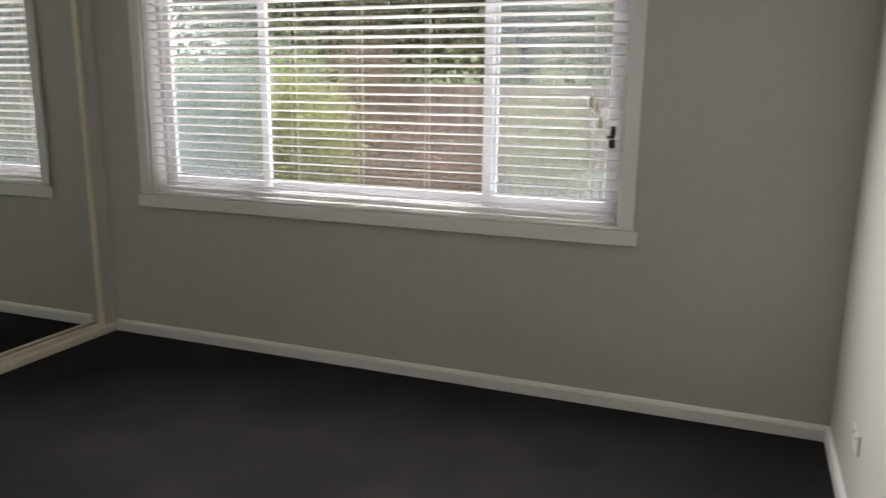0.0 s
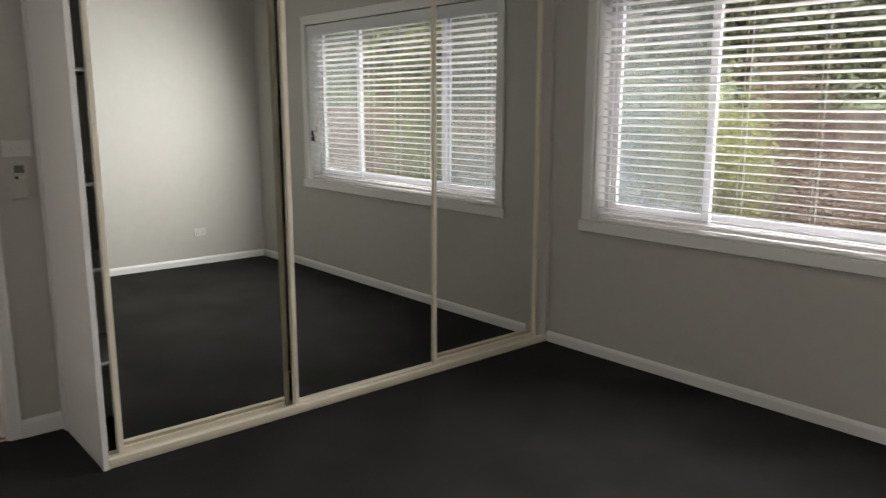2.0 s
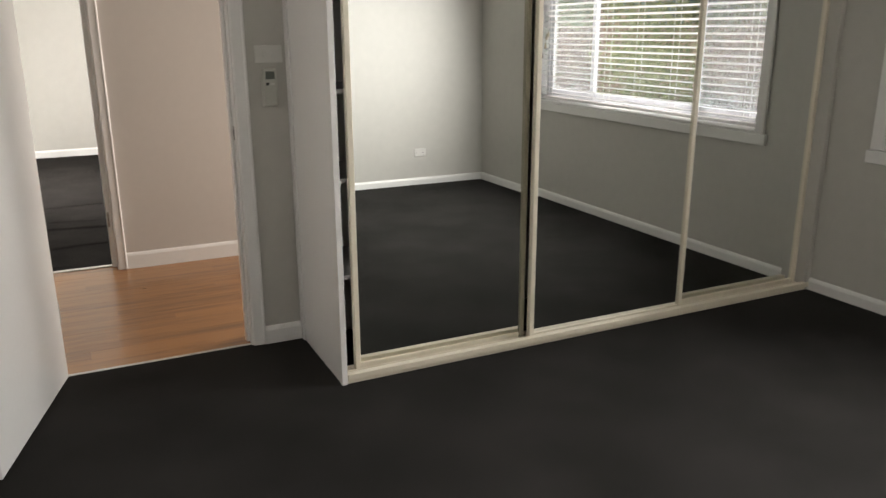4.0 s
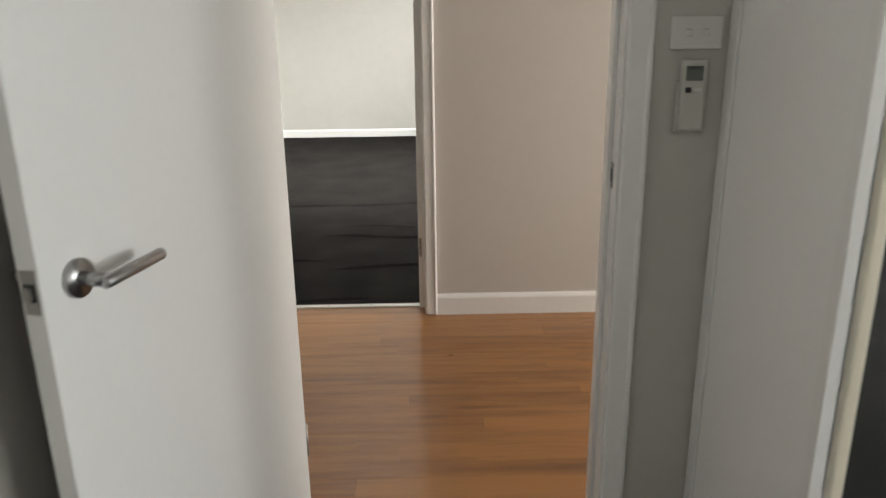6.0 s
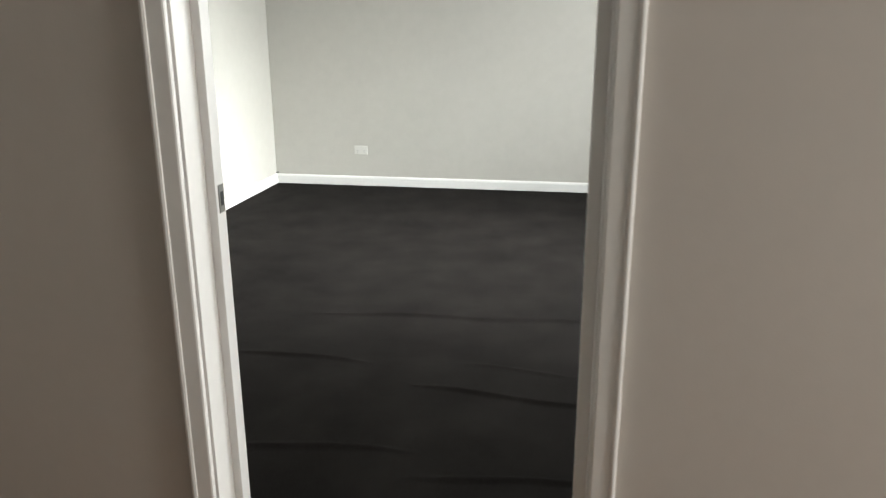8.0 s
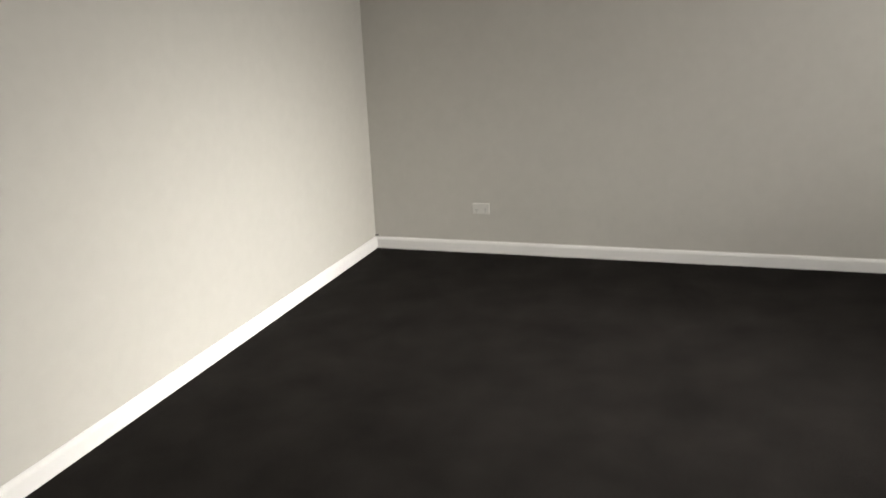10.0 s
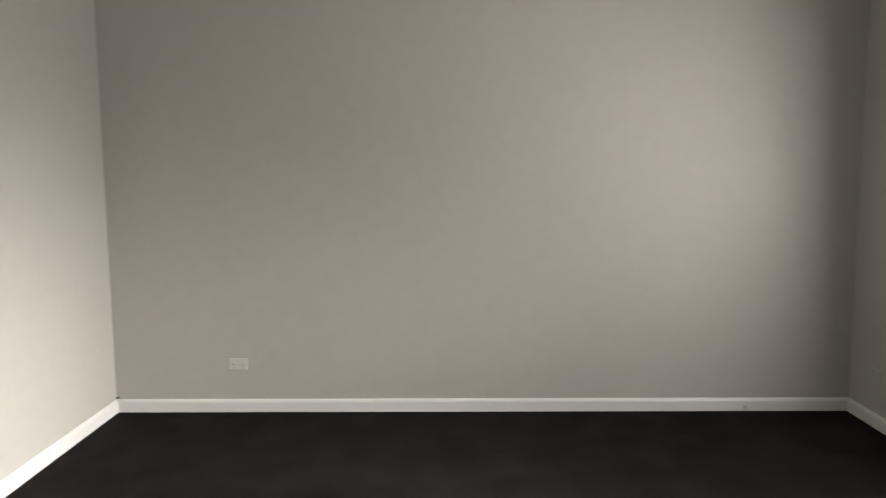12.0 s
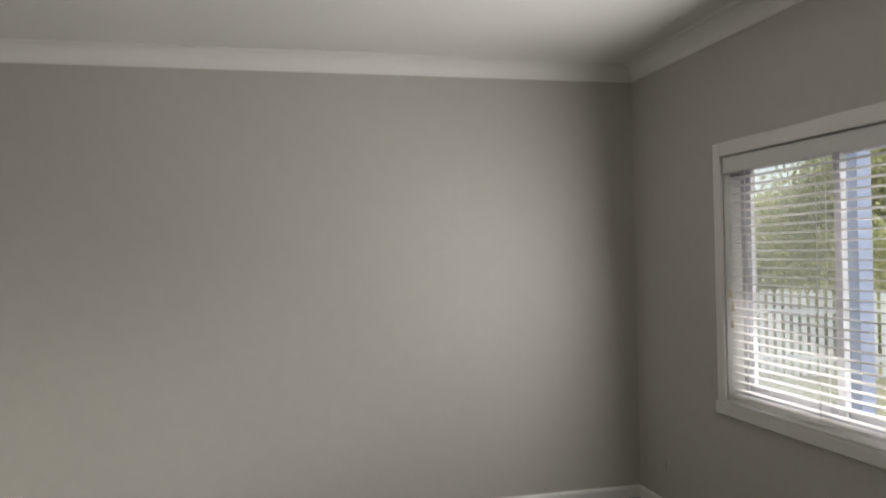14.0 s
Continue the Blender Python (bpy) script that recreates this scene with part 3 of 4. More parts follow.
window("window_2", W2, YN, (-5.31, -4.25), "wide white aluminium sliding window with a garden view")

PITCH = 0.0435


def venetian_blind(name, w, face, ladders, cords, cleat, label, tilt):
    """White fifty millimetre slats on ladder cords under a flat valance, let down to the sill."""
    x0, x1, z0, z1 = w
    x0, x1 = x0 + 0.020, x1 - 0.020
    top = empty(name, ((x0 + x1) / 2, face + 0.045, z1))
    o = Vector(top.location)

    def put(nm, bm, mat, lab="", smooth=False):
        bmesh.ops.translate(bm, vec=-o, verts=bm.verts)
        return part(nm, bm, mat, top, lab, smooth)

    put("valance", boxed(x0 - 0.008, x1 + 0.008, face - 0.004, face + 0.008, z1 - 0.092, z1 - 0.006, 0.003, 2), VALANCE, "flat white valance")
    put("head_rail", boxed(x0, x1, face + 0.018, face + 0.075, z1 - 0.055, z1 - 0.006, 0.002), VALANCE)
    # one slat profile, gently crowned
    bm = bmesh.new()
    prof = [(-0.025, -0.0022), (-0.013, 0.0004), (0, 0.0012), (0.013, 0.0004), (0.025, -0.0022)]
    half = (x1 - x0) / 2
    rows = []
    for s in (-half, half):
        up = [bm.verts.new((s, y, z + 0.0014)) for y, z in prof]
        dn = [bm.verts.new((s, y, z - 0.0014)) for y, z in reversed(prof)]
        rows.append(up + dn)
    k = len(rows[0])
    for i in range(k):
        bm.faces.new((rows[0][i], rows[0][(i + 1) % k], rows[1][(i + 1) % k], rows[1][i]))
    bm.faces.new(rows[0][::-1])
    bm.faces.new(rows[1])
    bmesh.ops.recalc_face_normals(bm, faces=bm.faces)
    me = bpy.data.meshes.new("slat")
    bm.to_mesh(me)
    bm.free()
    me.materials.append(SLAT)
    z = z0 + 0.074
    rnd = random.Random(5)
    while z < z1 - 0.085:
        s = new("slat", me)
        s.parent = top
        s.matrix_basis = Matrix.Translation((0, 0, z - o.z)) @ Euler((-radians(tilt) + radians(rnd.uniform(-1.2, 1.2)), radians(rnd.uniform(-0.05, 0.05)), 0)).to_matrix().to_4x4()
        z += PITCH
    put("bottom_rail", boxed(x0, x1, face + 0.018, face + 0.072, z0 + 0.026, z0 + 0.046, 0.004, 2), SLAT)
    for lx in ladders:
        bm = bmesh.new()
        for dy in (-0.026, 0.026):
            box(bm, lx - 0.0015, lx + 0.0015, face + 0.045 + dy - 0.001, face + 0.045 + dy + 0.001, z0 + 0.04, z1 - 0.05)
        put("ladder_cord", bm, CORD, "thin woven ladder cord")
    for cx, cz in cords:
        bm = bmesh.new()
        tube(bm, [(cx, face + 0.012, z1 - 0.09), (cx + 0.002, face + 0.012, (z1 + cz) / 2), (cx, face + 0.012, cz)], 0.0012, 6)
        put("lift_cord", bm, CORD, "thin lift cord")
        bm = bmesh.new()
        tube(bm, [(cx, face + 0.012, cz + 0.03), (cx, face + 0.012, cz + 0.015), (cx, face + 0.012, cz - 0.012), (cx, face + 0.012, cz - 0.02)], [0.003, 0.007, 0.011, 0.009], 12)
        put("tassel", bm, WOOD_KNOB, "small moulded cord tassel", True)
    if cleat:
        cx, cz = cleat
        bm = boxed(cx - 0.012, cx + 0.012, face - 0.004, face + 0.02, cz - 0.04, cz - 0.005, 0.004, 2)
        box(bm, cx - 0.02, cx + 0.010, face - 0.002, face + 0.012, cz + 0.0, cz + 0.012, 0.003)
        box(bm, cx - 0.006, cx + 0.012, face - 0.004, face + 0.014, cz + 0.012, cz + 0.05, 0.003)
        put("cord_cleat", bm, BLACK, "black plastic cord cleat")
    return tagged(top, label, "blind", "venetian blinds")


venetian_blind("venetian_blind", W1, 0.0, (0.44, 1.19, 1.555, 1.90, 2.66), ((2.66, 1.34), (2.685, 1.32), (2.70, 1.25)), (2.755, 1.19),
               "white venetian blind with open slats over a wide window", 11)
venetian_blind("venetian_blind", W2, YN, (-5.86, -5.33, -4.78, -4.23, -3.7), ((-5.985, 1.40), (-5.968, 1.33), (-5.975, 1.24)), None,
               "white venetian blind with open slats beside a bare wall", 3)


# ---------------------------------------------------------------- mirrored wardrobe
WY0, WY1 = -2.702, -0.002
WTOP = 2.36


def wardrobe():
    top = empty("mirrored_wardrobe", (0, (WY0 + WY1) / 2, 0))
    o = Vector(top.location)

    def put(nm, bm, mat, parent=None, lab="", smooth=False):
        bmesh.ops.translate(bm, vec=-o, verts=bm.verts)
        return part(nm, bm, mat, parent or top, lab, smooth)

    put("end_panel", boxed(XD1 + 0.002, 0.0, WY0, WY0 + 0.018, 0.0, CEIL - 0.001, 0.001), PANEL, lab="white laminated end panel")
    put("edge_strip", boxed(-0.03, 0.004, WY0 - 0.003, WY0 + 0.021, 0.0, CEIL - 0.001, 0.002, 2), TRIM, lab="white edge moulding")
    put("scribe_strip", boxed(XD1 + 0.002, XD1 + 0.052, WY0 - 0.008, WY0, 0.0, CEIL - 0.001, 0.003, 2), TRIM, lab="white scribe strip against the wall")
    put("side_filler", boxed(-0.10, 0.0, -0.035, WY1, 0.0, CEIL - 0.001, 0.002), WALL)
    put("bulkhead", boxed(-0.11, 0.0, WY0 + 0.022, -0.036, WTOP, CEIL - 0.001, 0.001), PANEL, lab="white panel above the sliding doors")
    put("back_panel", boxed(XD1 + 0.003, XD1 + 0.012, WY0 + 0.02, WY1, 0.0, CEIL - 0.002), PANEL)
    put("divider", boxed(XD1 + 0.012, -0.13, -1.80, -1.782, 0.0, WTOP), PANEL)
    for z in (0.40, 0.80, 1.15, 1.60, 2.02):
        put("shelf", boxed(XD1 + 0.013, -0.135, WY0 + 0.02, -1.801, z, z + 0.016, 0.001), PANEL)
    # floor track: a cream steel section with two channels
    track = put("floor_track", boxed(-0.112, -0.004, WY0 + 0.022, -0.004, 0.0, 0.014, 0.001), FRAME, lab="cream steel floor track")
    for x0, x1, h in ((-0.026, 0.004, 0.042), (-0.066, -0.060, 0.03), (-0.112, -0.106, 0.03)):
        put("track_lip", boxed(x0, x1, WY0 + 0.022, -0.004, 0.0142, h, 0.003, 2), FRAME, track)
    bm = boxed(-0.112, -0.004, WY0 + 0.022, -0.036, WTOP - 0.04, WTOP - 0.001, 0.001)
    put("head_track", bm, FRAME)
    for name, y0, y1, x in (("a", -2.620, -1.803, -0.083), ("b", -1.800, -0.897, -0.041), ("c", -0.915, -0.036, -0.083)):
        d = put("sliding_door", boxed(x - 0.024, x - 0.016, y0 + 0.01, y1 - 0.01, 0.03, WTOP - 0.045), PANEL, lab="mirrored sliding door in a cream steel frame")
        bm = boxed(x - 0.004, x, y0 + 0.012, y1 - 0.012, 0.035, WTOP - 0.05)
        if name == "a":
            bmesh.ops.rotate(bm, cent=(x, (y0 + y1) / 2, 1), matrix=Matrix.Rotation(radians(-0.22), 3, "Y"), verts=bm.verts)
        if name != "c":
            bmesh.ops.rotate(bm, cent=(x, (y0 + y1) / 2, 1), matrix=Matrix.Rotation(radians(-0.3), 3, "Z"), verts=bm.verts)
        put("mirror", bm, MIRROR, d, "silvered mirror glass")
        put("stile", boxed(x - 0.014, x + 0.014, y0, y0 + 0.024, 0.02, WTOP - 0.042, 0.004, 2), FRAME, d)
        # Door a's closing stile is dark olive, the others cream.
        put("stile", boxed(x - 0.014, x + 0.014, y1 - 0.024, y1, 0.02, WTOP - 0.042, 0.004, 2), OLIVE if name == "a" else FRAME, d,
            "dark olive closing stile" if name == "a" else "")
        put("bottom_rail", boxed(x - 0.012, x + 0.008, y0 + 0.024, y1 - 0.024, 0.022, 0.048, 0.002), FRAME, d)
        put("top_rail", boxed(x - 0.012, x + 0.008, y0 + 0.024, y1 - 0.024, WTOP - 0.07, WTOP - 0.044, 0.002), FRAME, d)
    return tagged(top, "built-in wardrobe with three mirrored sliding doors, slightly open", "wardrobe")


wardrobe()


# ---------------------------------------------------------------- wall fittings
def fitting(name, m, pieces, label, category, group=""):
    """A small thing on a wall: local x along the wall, y out of it, z up."""
    top = empty(name)
    for nm, b, bev, mat, lab in pieces:
        part(nm, boxed(*b, bevel=bev, seg=2), mat, top, lab)
    top.matrix_world = m
    return tagged(top, label, category, group)


def power_point(m, label, shell):
    p = [("plate", (-0.058, 0.058, 0, 0.009, -0.036, 0.036), 0.003, shell, ""),
         ("switch_rocker", (-0.036, -0.022, 0.009, 0.0125, 0.010, 0.024), 0.0015, shell, "small white rocker"),
         ("switch_rocker", (0.022, 0.036, 0.009, 0.0125, 0.010, 0.024), 0.0015, shell, "small white rocker")]
    for c in (-0.029, 0.029):
        for dx, dz in ((-0.006, -0.004), (0.006, -0.004), (0, -0.018)):
            p.append(("socket_slot", (c + dx - 0.001, c + dx + 0.001, 0.009, 0.0094, dz - 0.004, dz + 0.004), 0, BLACK, "dark socket slot"))
    return fitting("power_point", m, p, label, "power point", "power points")


power_point(pose(XW, -5.302, 0.307, 0, 0, -90), "white double power point low on a bare wall", PLASTIC)
power_point(pose(XR, -0.66, 0.305, 0, 0, 90), "white double power point above the bedroom skirting", PLASTIC)
power_point(pose(-6.748, YN, 0.305, 0, 0, 180), "cream double power point low beside a window", CREAM_PLASTIC)

fitting("light_switch", pose(XD1, -2.782, 1.288, 0, 0, -90),
        [("plate", (-0.058, 0.058, 0, 0.009, -0.036, 0.036), 0.003, PLASTIC, ""),
         ("switch_rocker", (-0.026, -0.010, 0.009, 0.013, -0.008, 0.008), 0.002, PLASTIC, "small white rocker"),
         ("switch_rocker", (0.010, 0.026, 0.009, 0.013, -0.008, 0.008), 0.002, PLASTIC, "small white rocker")],
        "white two gang light switch beside a doorway", "light switch")
fitting("remote_control", pose(XD1, -2.785, 1.160, 0, 0, -90),
        [("wall_cradle", (-0.034, 0.034, 0, 0.014, -0.09, 0.025), 0.004, CREAM_PLASTIC, "white wall cradle"),
         ("body", (-0.028, 0.028, 0.008, 0.026, -0.085, 0.072), 0.005, CREAM_PLASTIC, "white remote body"),
         ("display", (-0.019, 0.019, 0.026, 0.0268, 0.026, 0.058), 0.0, GREY_LCD, "grey display"),
         ("button", (0.006, 0.019, 0.026, 0.0285, 0.000, 0.012), 0.002, BLACK, "dark round button"),
         ("button", (-0.018, 0.0, 0.026, 0.0285, 0.002, 0.010), 0.001, PLASTIC, "")],
        "white air conditioner remote in a wall cradle", "remote control")
# small cable tack left on the second room's skirting
fitting("cable_tack", pose(XW + 0.016, -2.135, 0.03, 0, 0, -90), [("clip", (-0.012, 0.012, 0, 0.012, -0.014, 0.014), 0.004, PLASTIC, ""), ("nail", (-0.003, 0.003, 0.012, 0.015, -0.003, 0.003), 0.001, STEEL, "")],
        "small white cable clip on a skirting board", "cable clip")
fitting("cable_tack", pose(XW + 0.006, YS + 0.012, 0.092, 0, 0, -60), [("clip", (-0.012, 0.012, 0, 0.010, -0.003, 0.006), 0.002, BLACK, "")],
        "tiny dark cable end in a wall corner", "cable clip")

fitting("nail", pose(-6.792, YN, 2.10, 0, 0, 180), [("shank", (-0.0025, 0.0025, 0, 0.006, -0.0025, 0.0025), 0.001, STEEL, ""), ("head", (-0.004, 0.004, 0.006, 0.0075, -0.004, 0.004), 0.001, STEEL, "")],
        "small bare picture nail beside a window", "nail")


# ---------------------------------------------------------------- outside
GROUND = -0.45
slab("ground", -60, 60, 0.9, 90, GROUND - 0.2, GROUND, SOIL, "garden soil and grass in patches", "ground")
slab("ground", -60, 60, -60, 0.9, GROUND - 0.2, GROUND - 0.002, SOIL, "garden soil under and around the house", "ground")


def leaves(rnd, n, centre, size, leaf, gaps=0.42):
    """Small bent leaf blades scattered in uneven clumps through an ellipsoid."""
    g = np.random.RandomState(rnd)
    k = 34
    hubs = g.normal(size=(k, 3))
    hubs /= np.linalg.norm(hubs, axis=1)[:, None]
    hubs *= g.uniform(0.25, 1.0, (k, 1)) ** 0.6
    pick = g.randint(0, k, n)
    p = (hubs[pick] + g.normal(size=(n, 3)) * gaps * g.uniform(0.4, 1.0, (k, 1))[pick]) * np.array(size) + np.array(centre)
    a = g.normal(size=(n, 3))
    a /= np.linalg.norm(a, axis=1)[:, None]
    b = np.cross(a, g.normal(size=(n, 3)))
    b /= np.linalg.norm(b, axis=1)[:, None]
    s = leaf * g.uniform(0.6, 1.5, (n, 1))
    v = np.stack([p - a * s, p + b * s * 0.45, p + a * s, p - b * s * 0.45], 1).reshape(-1, 3)
    return v, [(4 * i, 4 * i + 1, 4 * i + 2, 4 * i + 3) for i in range(n)]


def plant(name, at, height, spread, mat, seed, n, leaf, label, trunk=True):
    top = empty(name, (at[0], at[1], GROUND))
    r = random.Random(seed)
    base = 0.34 * height if trunk else 0.0
    if trunk:
        bm = bmesh.new()
        tube(bm, [(0, 0, -0.05), (r.uniform(-.1, .1), r.uniform(-.1, .1), base), (r.uniform(-.3, .3), r.uniform(-.3, .3), height * 0.75)], [0.022 * height, 0.016 * height, 0.006 * height], 9)
        for i in range(6):
            z = r.uniform(0.35, 0.65) * height
            ang = r.uniform(0, 6.28)
            L = spread * r.uniform(0.5, 0.85)
            tube(bm, [(0, 0, z * 0.9), (math.cos(ang) * L * .5, math.sin(ang) * L * .5, z + .08 * height), (math.cos(ang) * L, math.sin(ang) * L, z + .2 * height)], [0.009 * height, 0.006 * height, 0.002 * height], 6)
        part("trunk", bm, BARK, top, smooth=True)
    v, f = leaves(seed, n, (0, 0, (base + height) / 2 if trunk else height * 0.48), (spread, spread, (height - base) * 0.5), leaf)
    v[:, 2] = np.maximum(v[:, 2], 0.0)
    me = bpy.data.meshes.new("crown")
    me.from_pydata(v.tolist(), [], f)
    me.materials.append(mat)
    c = new("crown", me)
    c.parent = top
    return tagged(top, label, "tree" if trunk else "shrub", "garden trees" if trunk else "garden shrubs")


for at, h, sp, mat, seed, n, leaf, lab in (
        ((-4.2, 10.0), 7.0, 2.6, LEAF_GREEN, 11, 34000, 0.10, "tall green garden tree beyond the window"),
        ((-0.8, 11.5), 7.5, 2.8, LEAF_GREEN, 12, 34000, 0.10, "tall green garden tree behind a paling fence"),
        ((2.6, 10.5), 6.5, 2.4, LEAF_LIGHT, 13, 30000, 0.10, "yellow-green garden tree behind a paling fence"),
        ((6.4, 11.5), 7.0, 2.8, LEAF_GREEN, 15, 34000, 0.10, "green garden tree at the far boundary"),
        ((10.5, 10.5), 7.0, 2.8, LEAF_BLUE, 16, 30000, 0.10, "blue-green garden tree at the far boundary"),
        ((-7.5, 14.0), 8.5, 3.0, LEAF_BLUE, 14, 30000, 0.10, "blue-green garden tree beyond a fence"),
        ((1.0, 15.5), 9.0, 3.4, LEAF_GREEN, 17, 36000, 0.12, "tall dark garden tree in the distance"),
        ((-3.0, 16.0), 9.0, 3.6, LEAF_LIGHT, 31, 36000, 0.12, "tall yellow-green garden tree in the distance"),
        ((5.0, 16.0), 9.0, 3.6, LEAF_GREEN, 32, 36000, 0.12, "tall green garden tree in the distance"),
        ((9.5, 16.0), 9.0, 3.6, LEAF_LIGHT, 33, 36000, 0.12, "tall yellow-green garden tree in the distance"),
        ((-24.0, 12.0), 3.4, 3.0, LEAF_PALE, 34, 36000, 0.12, "tall green street tree in the distance"),
        ((8.6, 9.0), 6.5, 2.6, LEAF_LIGHT, 41, 30000, 0.10, "yellow-green garden tree near a paling fence"),
        ((12.2, 10.6), 7.5, 2.9, LEAF_GREEN, 42, 32000, 0.10, "green garden tree behind a paling fence"),
        ((14.8, 13.4), 8.5, 3.4, LEAF_RUST, 43, 32000, 0.11, "rust tinted garden tree in the distance"),
        ((17.5, 11.5), 8.0, 3.2, LEAF_GREEN, 44, 32000, 0.11, "green garden tree at the far boundary"),
        ((-20.5, 6.5), 2.9, 2.0, LEAF_PALE, 18, 18000, 0.10, "yellow-green street tree beyond a picket fence"),
        ((-17.6, 11.0), 5.0, 2.2, LEAF_PALE, 19, 20000, 0.10, "yellow-green street tree beyond a picket fence"),
        ((-15.0, 12.5), 7.0, 2.8, LEAF_PALE, 20, 34000, 0.10, "pale green street tree beyond a picket fence")):
    plant("tree", at, h, sp, mat, seed, int(n * 1.5), leaf * 0.72, lab)
for at, h, sp, mat, seed, n, leaf, lab in (
        ((-2.2, 5.6), 1.9, 0.75, LEAF_LIGHT, 21, 16000, 0.026, "yellow-green leafy garden shrub"),
        ((-3.6, 6.0), 2.3, 1.1, LEAF_BLUE, 22, 22000, 0.028, "blue-green leafy garden shrub"),
        ((-0.9, 7.3), 1.1, 0.9, LEAF_RUST, 23, 12000, 0.026, "low rust coloured garden shrub"),
        ((-2.1, 7.5), 2.5, 0.7, LEAF_RUST, 26, 12000, 0.026, "rust coloured leafy garden shrub"),
        ((0.75, 7.0), 1.75, 0.55, LEAF_PALE, 24, 12000, 0.026, "yellow flowering garden shrub"),
        ((3.0, 7.2), 1.4, 0.8, LEAF_GREEN, 25, 16000, 0.026, "dense green garden shrub"),
        ((5.6, 6.4), 2.2, 1.3, LEAF_RUST, 27, 16000, 0.03, "rust coloured leafy garden shrub"),
        ((8.0, 6.4), 2.3, 1.3, LEAF_GREEN, 45, 9000, 0.045, "dense green garden shrub"),
        ((10.8, 7.0), 2.2, 1.4, LEAF_RUST, 46, 9000, 0.045, "rust coloured leafy garden shrub"),
        ((-17.0, 5.0), 1.3, 1.4, LEAF_RUST, 28, 8000, 0.05, "low reddish shrub behind a picket fence"),
        ((-15.4, 8.2), 2.5, 1.8, LEAF_PALE, 29, 9000, 0.05, "yellow-green leafy shrub behind a picket fence")):
    plant("shrub", at, h, sp, mat, seed, n, leaf, lab, False)


def fence(name, x0, x1, y, height, width, gap, mat, rails, point, label, z=GROUND, turn=0):
    """Upright boards on two rails, each board its own piece."""
    top = empty(name, ((x0 + x1) / 2, y, z))
    bm = bmesh.new()
    h = height
    prof = [(-width / 2, 0), (width / 2, 0), (width / 2, h - point), (0, h), (-width / 2, h - point)]
    a = [bm.verts.new((px, -0.009, pz)) for px, pz in prof]
    b = [bm.verts.new((px, 0.009, pz)) for px, pz in prof]
    k = len(prof)
    for i in range(k):
        bm.faces.new((a[i], a[(i + 1) % k], b[(i + 1) % k], b[i]))
    bm.faces.new(a[::-1])
    bm.faces.new(b)
    bmesh.ops.recalc_face_normals(bm, faces=bm.faces)
    me = bpy.data.meshes.new("paling")
    bm.to_mesh(me)
    bm.free()
    me.materials.append(mat)
    r = random.Random(3)
    n = int((x1 - x0) / (width + gap))
    for i in range(n):
        p = new("paling", me)
        p.parent = top
        p.location = (x0 - (x0 + x1) / 2 + (i + 0.5) * (width + gap), 0, r.uniform(-0.012, 0.012))
    for rz in rails:
        part("rail", boxed((x0 - x1) / 2, (x1 - x0) / 2, 0.0095, 0.05, rz - 0.035, rz + 0.035, 0.003), mat, top)
    top.rotation_euler = (0, 0, radians(turn))
    return tagged(top, label, "fence", "garden fences")


fence("paling_fence", -6.5, 17.0, 8.2, 1.85, 0.10, 0.008, PALING, (0.4, 1.4), 0.0, "weathered brown timber paling fence in a garden")
fence("picket_fence", 0.1, 2.3, 7.6, 0.80, 0.07, 0.05, PICKET, (0.2, 0.6), 0.06, "white timber picket fence among shrubs")
fence("picket_fence", -17.5, -8.0, 5.0, 1.40, 0.075, 0.05, PICKET, (0.3, 1.05), 0.06, "long white timber picket fence beside a street", turn=55)


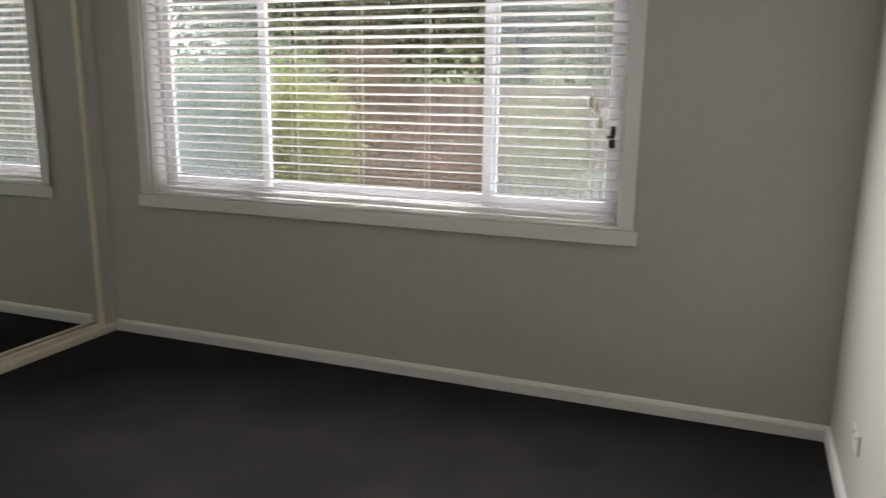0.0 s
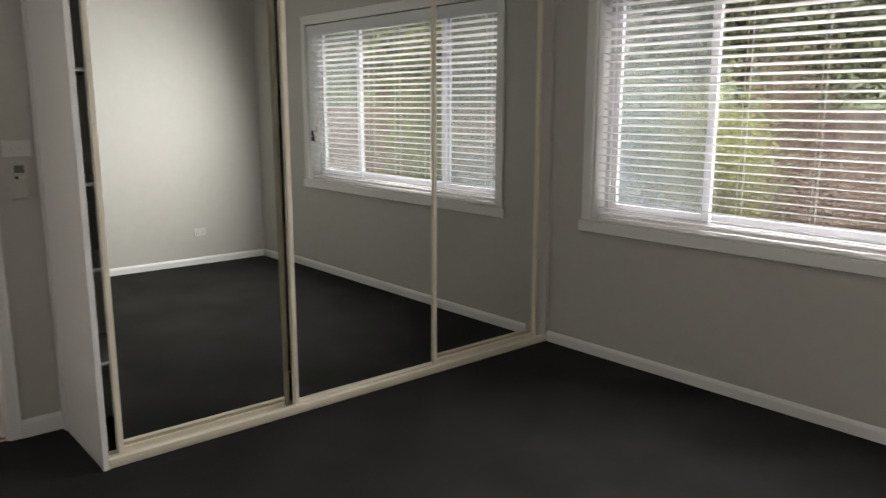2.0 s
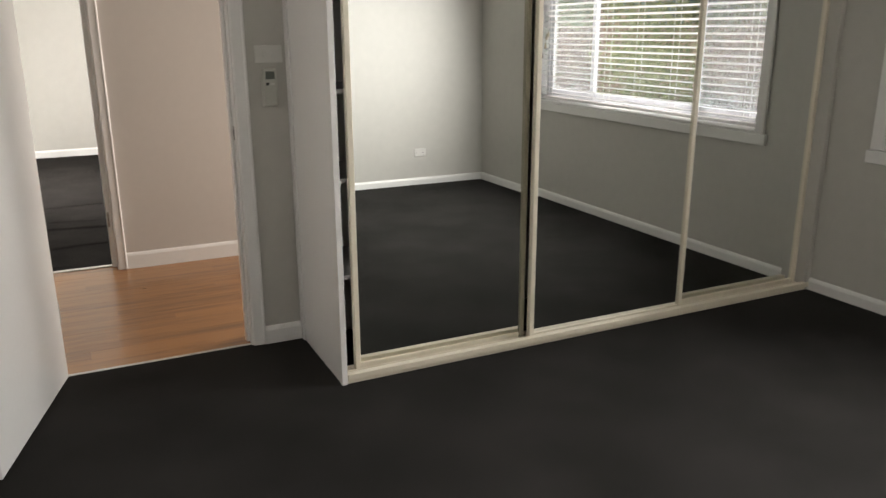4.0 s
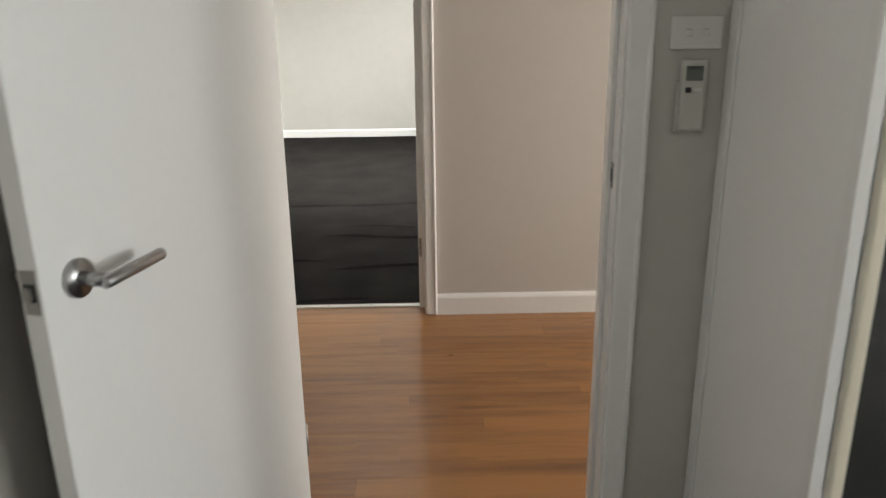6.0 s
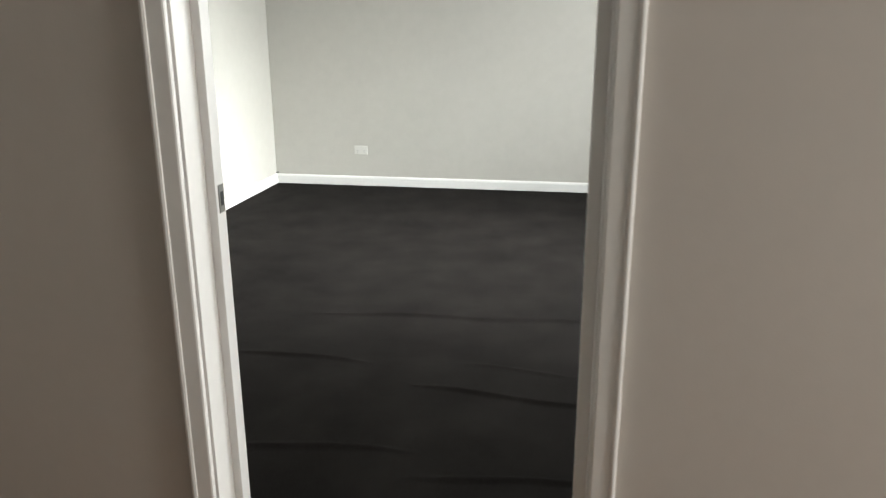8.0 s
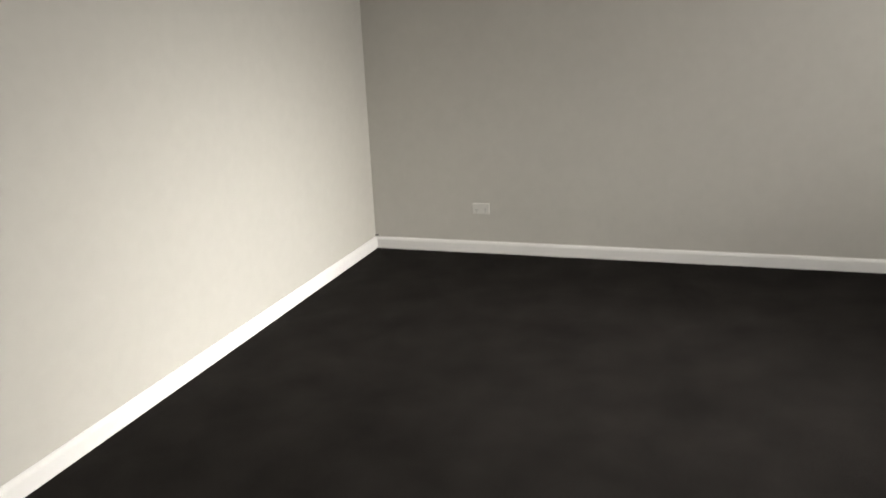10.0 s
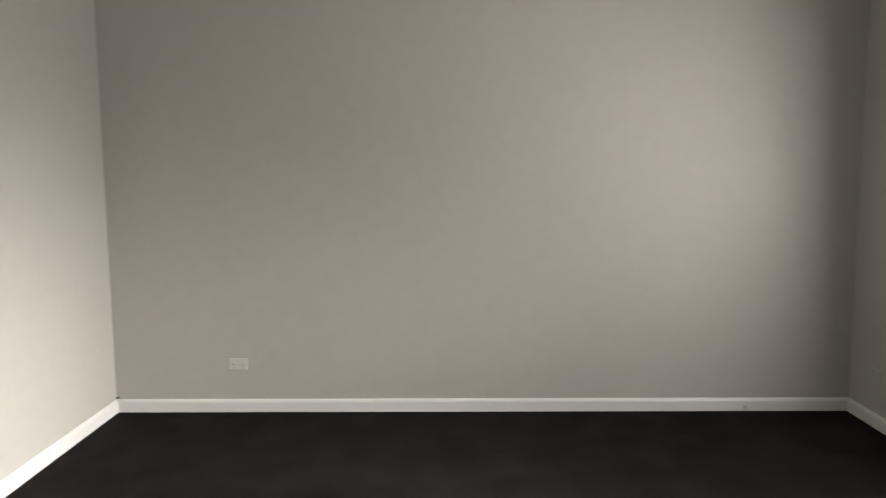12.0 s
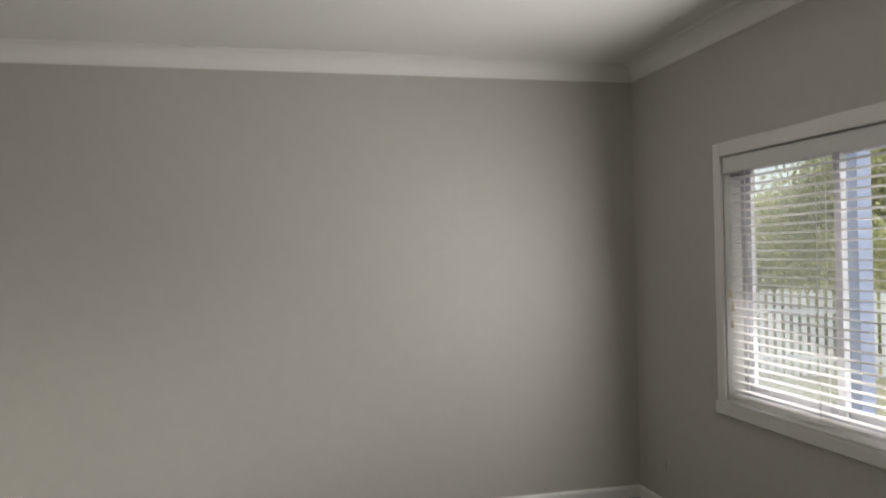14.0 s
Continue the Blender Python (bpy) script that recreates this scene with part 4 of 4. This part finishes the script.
def distant_woods():
    """A far belt of trees with an uneven skyline, over fifty metres off."""
    r = np.random.RandomState(4)
    verts, faces = [], []
    n = 170
    for i in range(n):
        a = math.pi * (0.06 + 0.88 * i / (n - 1))
        d = 56 + 2 * math.sin(i * 0.7)
        low = 3.4 if a > 2.2 else 9.5
        h = low + 1.6 * noise.noise((i * 0.21, 0, 3)) + 1.1 * noise.noise((i * 0.83, 5, 1)) + r.uniform(-0.35, 0.35)
        verts += [(math.cos(a) * d, math.sin(a) * d, GROUND), (math.cos(a) * (d + 1.5), math.sin(a) * (d + 1.5), GROUND + h * 0.6), (math.cos(a) * (d + 4), math.sin(a) * (d + 4), GROUND + h)]
    for i in range(n - 1):
        for k in range(2):
            faces.append((3 * i + k, 3 * i + 3 + k, 3 * i + 4 + k, 3 * i + 1 + k))
    me = bpy.data.meshes.new("backdrop_woods")
    me.from_pydata(verts, [], faces)
    me.materials.append(WOODS)
    return tagged(new("backdrop_woods", me), "hazy green belt of distant trees", "woods", kind="structure")


distant_woods()


def verandah_post():
    top = empty("verandah_post", (-7.3, 0.5, GROUND))
    part("post", boxed(-0.065, 0.065, -0.065, 0.065, 0, 3.1, 0.006, 2), BLUE, top)
    part("post_base", boxed(-0.085, 0.085, -0.085, 0.085, 0, 0.15, 0.006, 1), BLUE, top)
    part("beam", boxed(-3.2, 4.8, -0.05, 0.05, 3.1, 3.3, 0.004, 1), BLUE, top)
    return tagged(top, "blue-grey painted verandah post under a beam", "post")


verandah_post()

# ---------------------------------------------------------------- hall floorboards
def hall_boards():
    base = bpy.data.objects["floor_hall_base"]
    bw = 0.085
    rnd = random.Random(9)
    for x0, x1, lo, hi in ((XH0 + 0.031, XH1, D2A, D2B), (XH1, XD0, HALL_S, HALL_N), (XD0, XD1 - 0.027, D1A, D1B)):
        x = x0
        while x < x1 - 0.002:
            w = min(bw, x1 - x)
            y = lo - (rnd.uniform(0, 1.5) if hi - lo > 1 else 0)
            while y < hi:
                L = rnd.uniform(0.9, 2.4)
                a, b = max(y, lo), min(y + L, hi)
                if b - a > 0.02:
                    top = rnd.uniform(-0.0003, 0.0003)
                    p = link("floorboard", boxed(x + 0.0001, x + w - 0.0001, a + 0.0001, b - 0.0001, -0.019, top, 0.0004), BOARD)
                    p.parent = base
                y += L
            x += w


hall_boards()


def knot(x, y, length, width):
    """A dark knot let into a floorboard."""
    bm = bmesh.new()
    rim = [bm.verts.new((x + width * math.sin(a), y + length * math.cos(a) * (1 + 0.2 * math.sin(3 * a)), z)) for z in (-0.003, 0.0008) for a in np.linspace(0, 2 * math.pi, 14, endpoint=False)]
    for k in range(14):
        bm.faces.new((rim[k], rim[(k + 1) % 14], rim[14 + (k + 1) % 14], rim[14 + k]))
    bm.faces.new(rim[14:])
    part("knot", bm, SUBFLOOR, bpy.data.objects["floor_hall_base"], "dark knot in a floorboard")


knot(-1.943, -4.10, 0.016, 0.005)
knot(-1.655, -3.30, 0.010, 0.004)
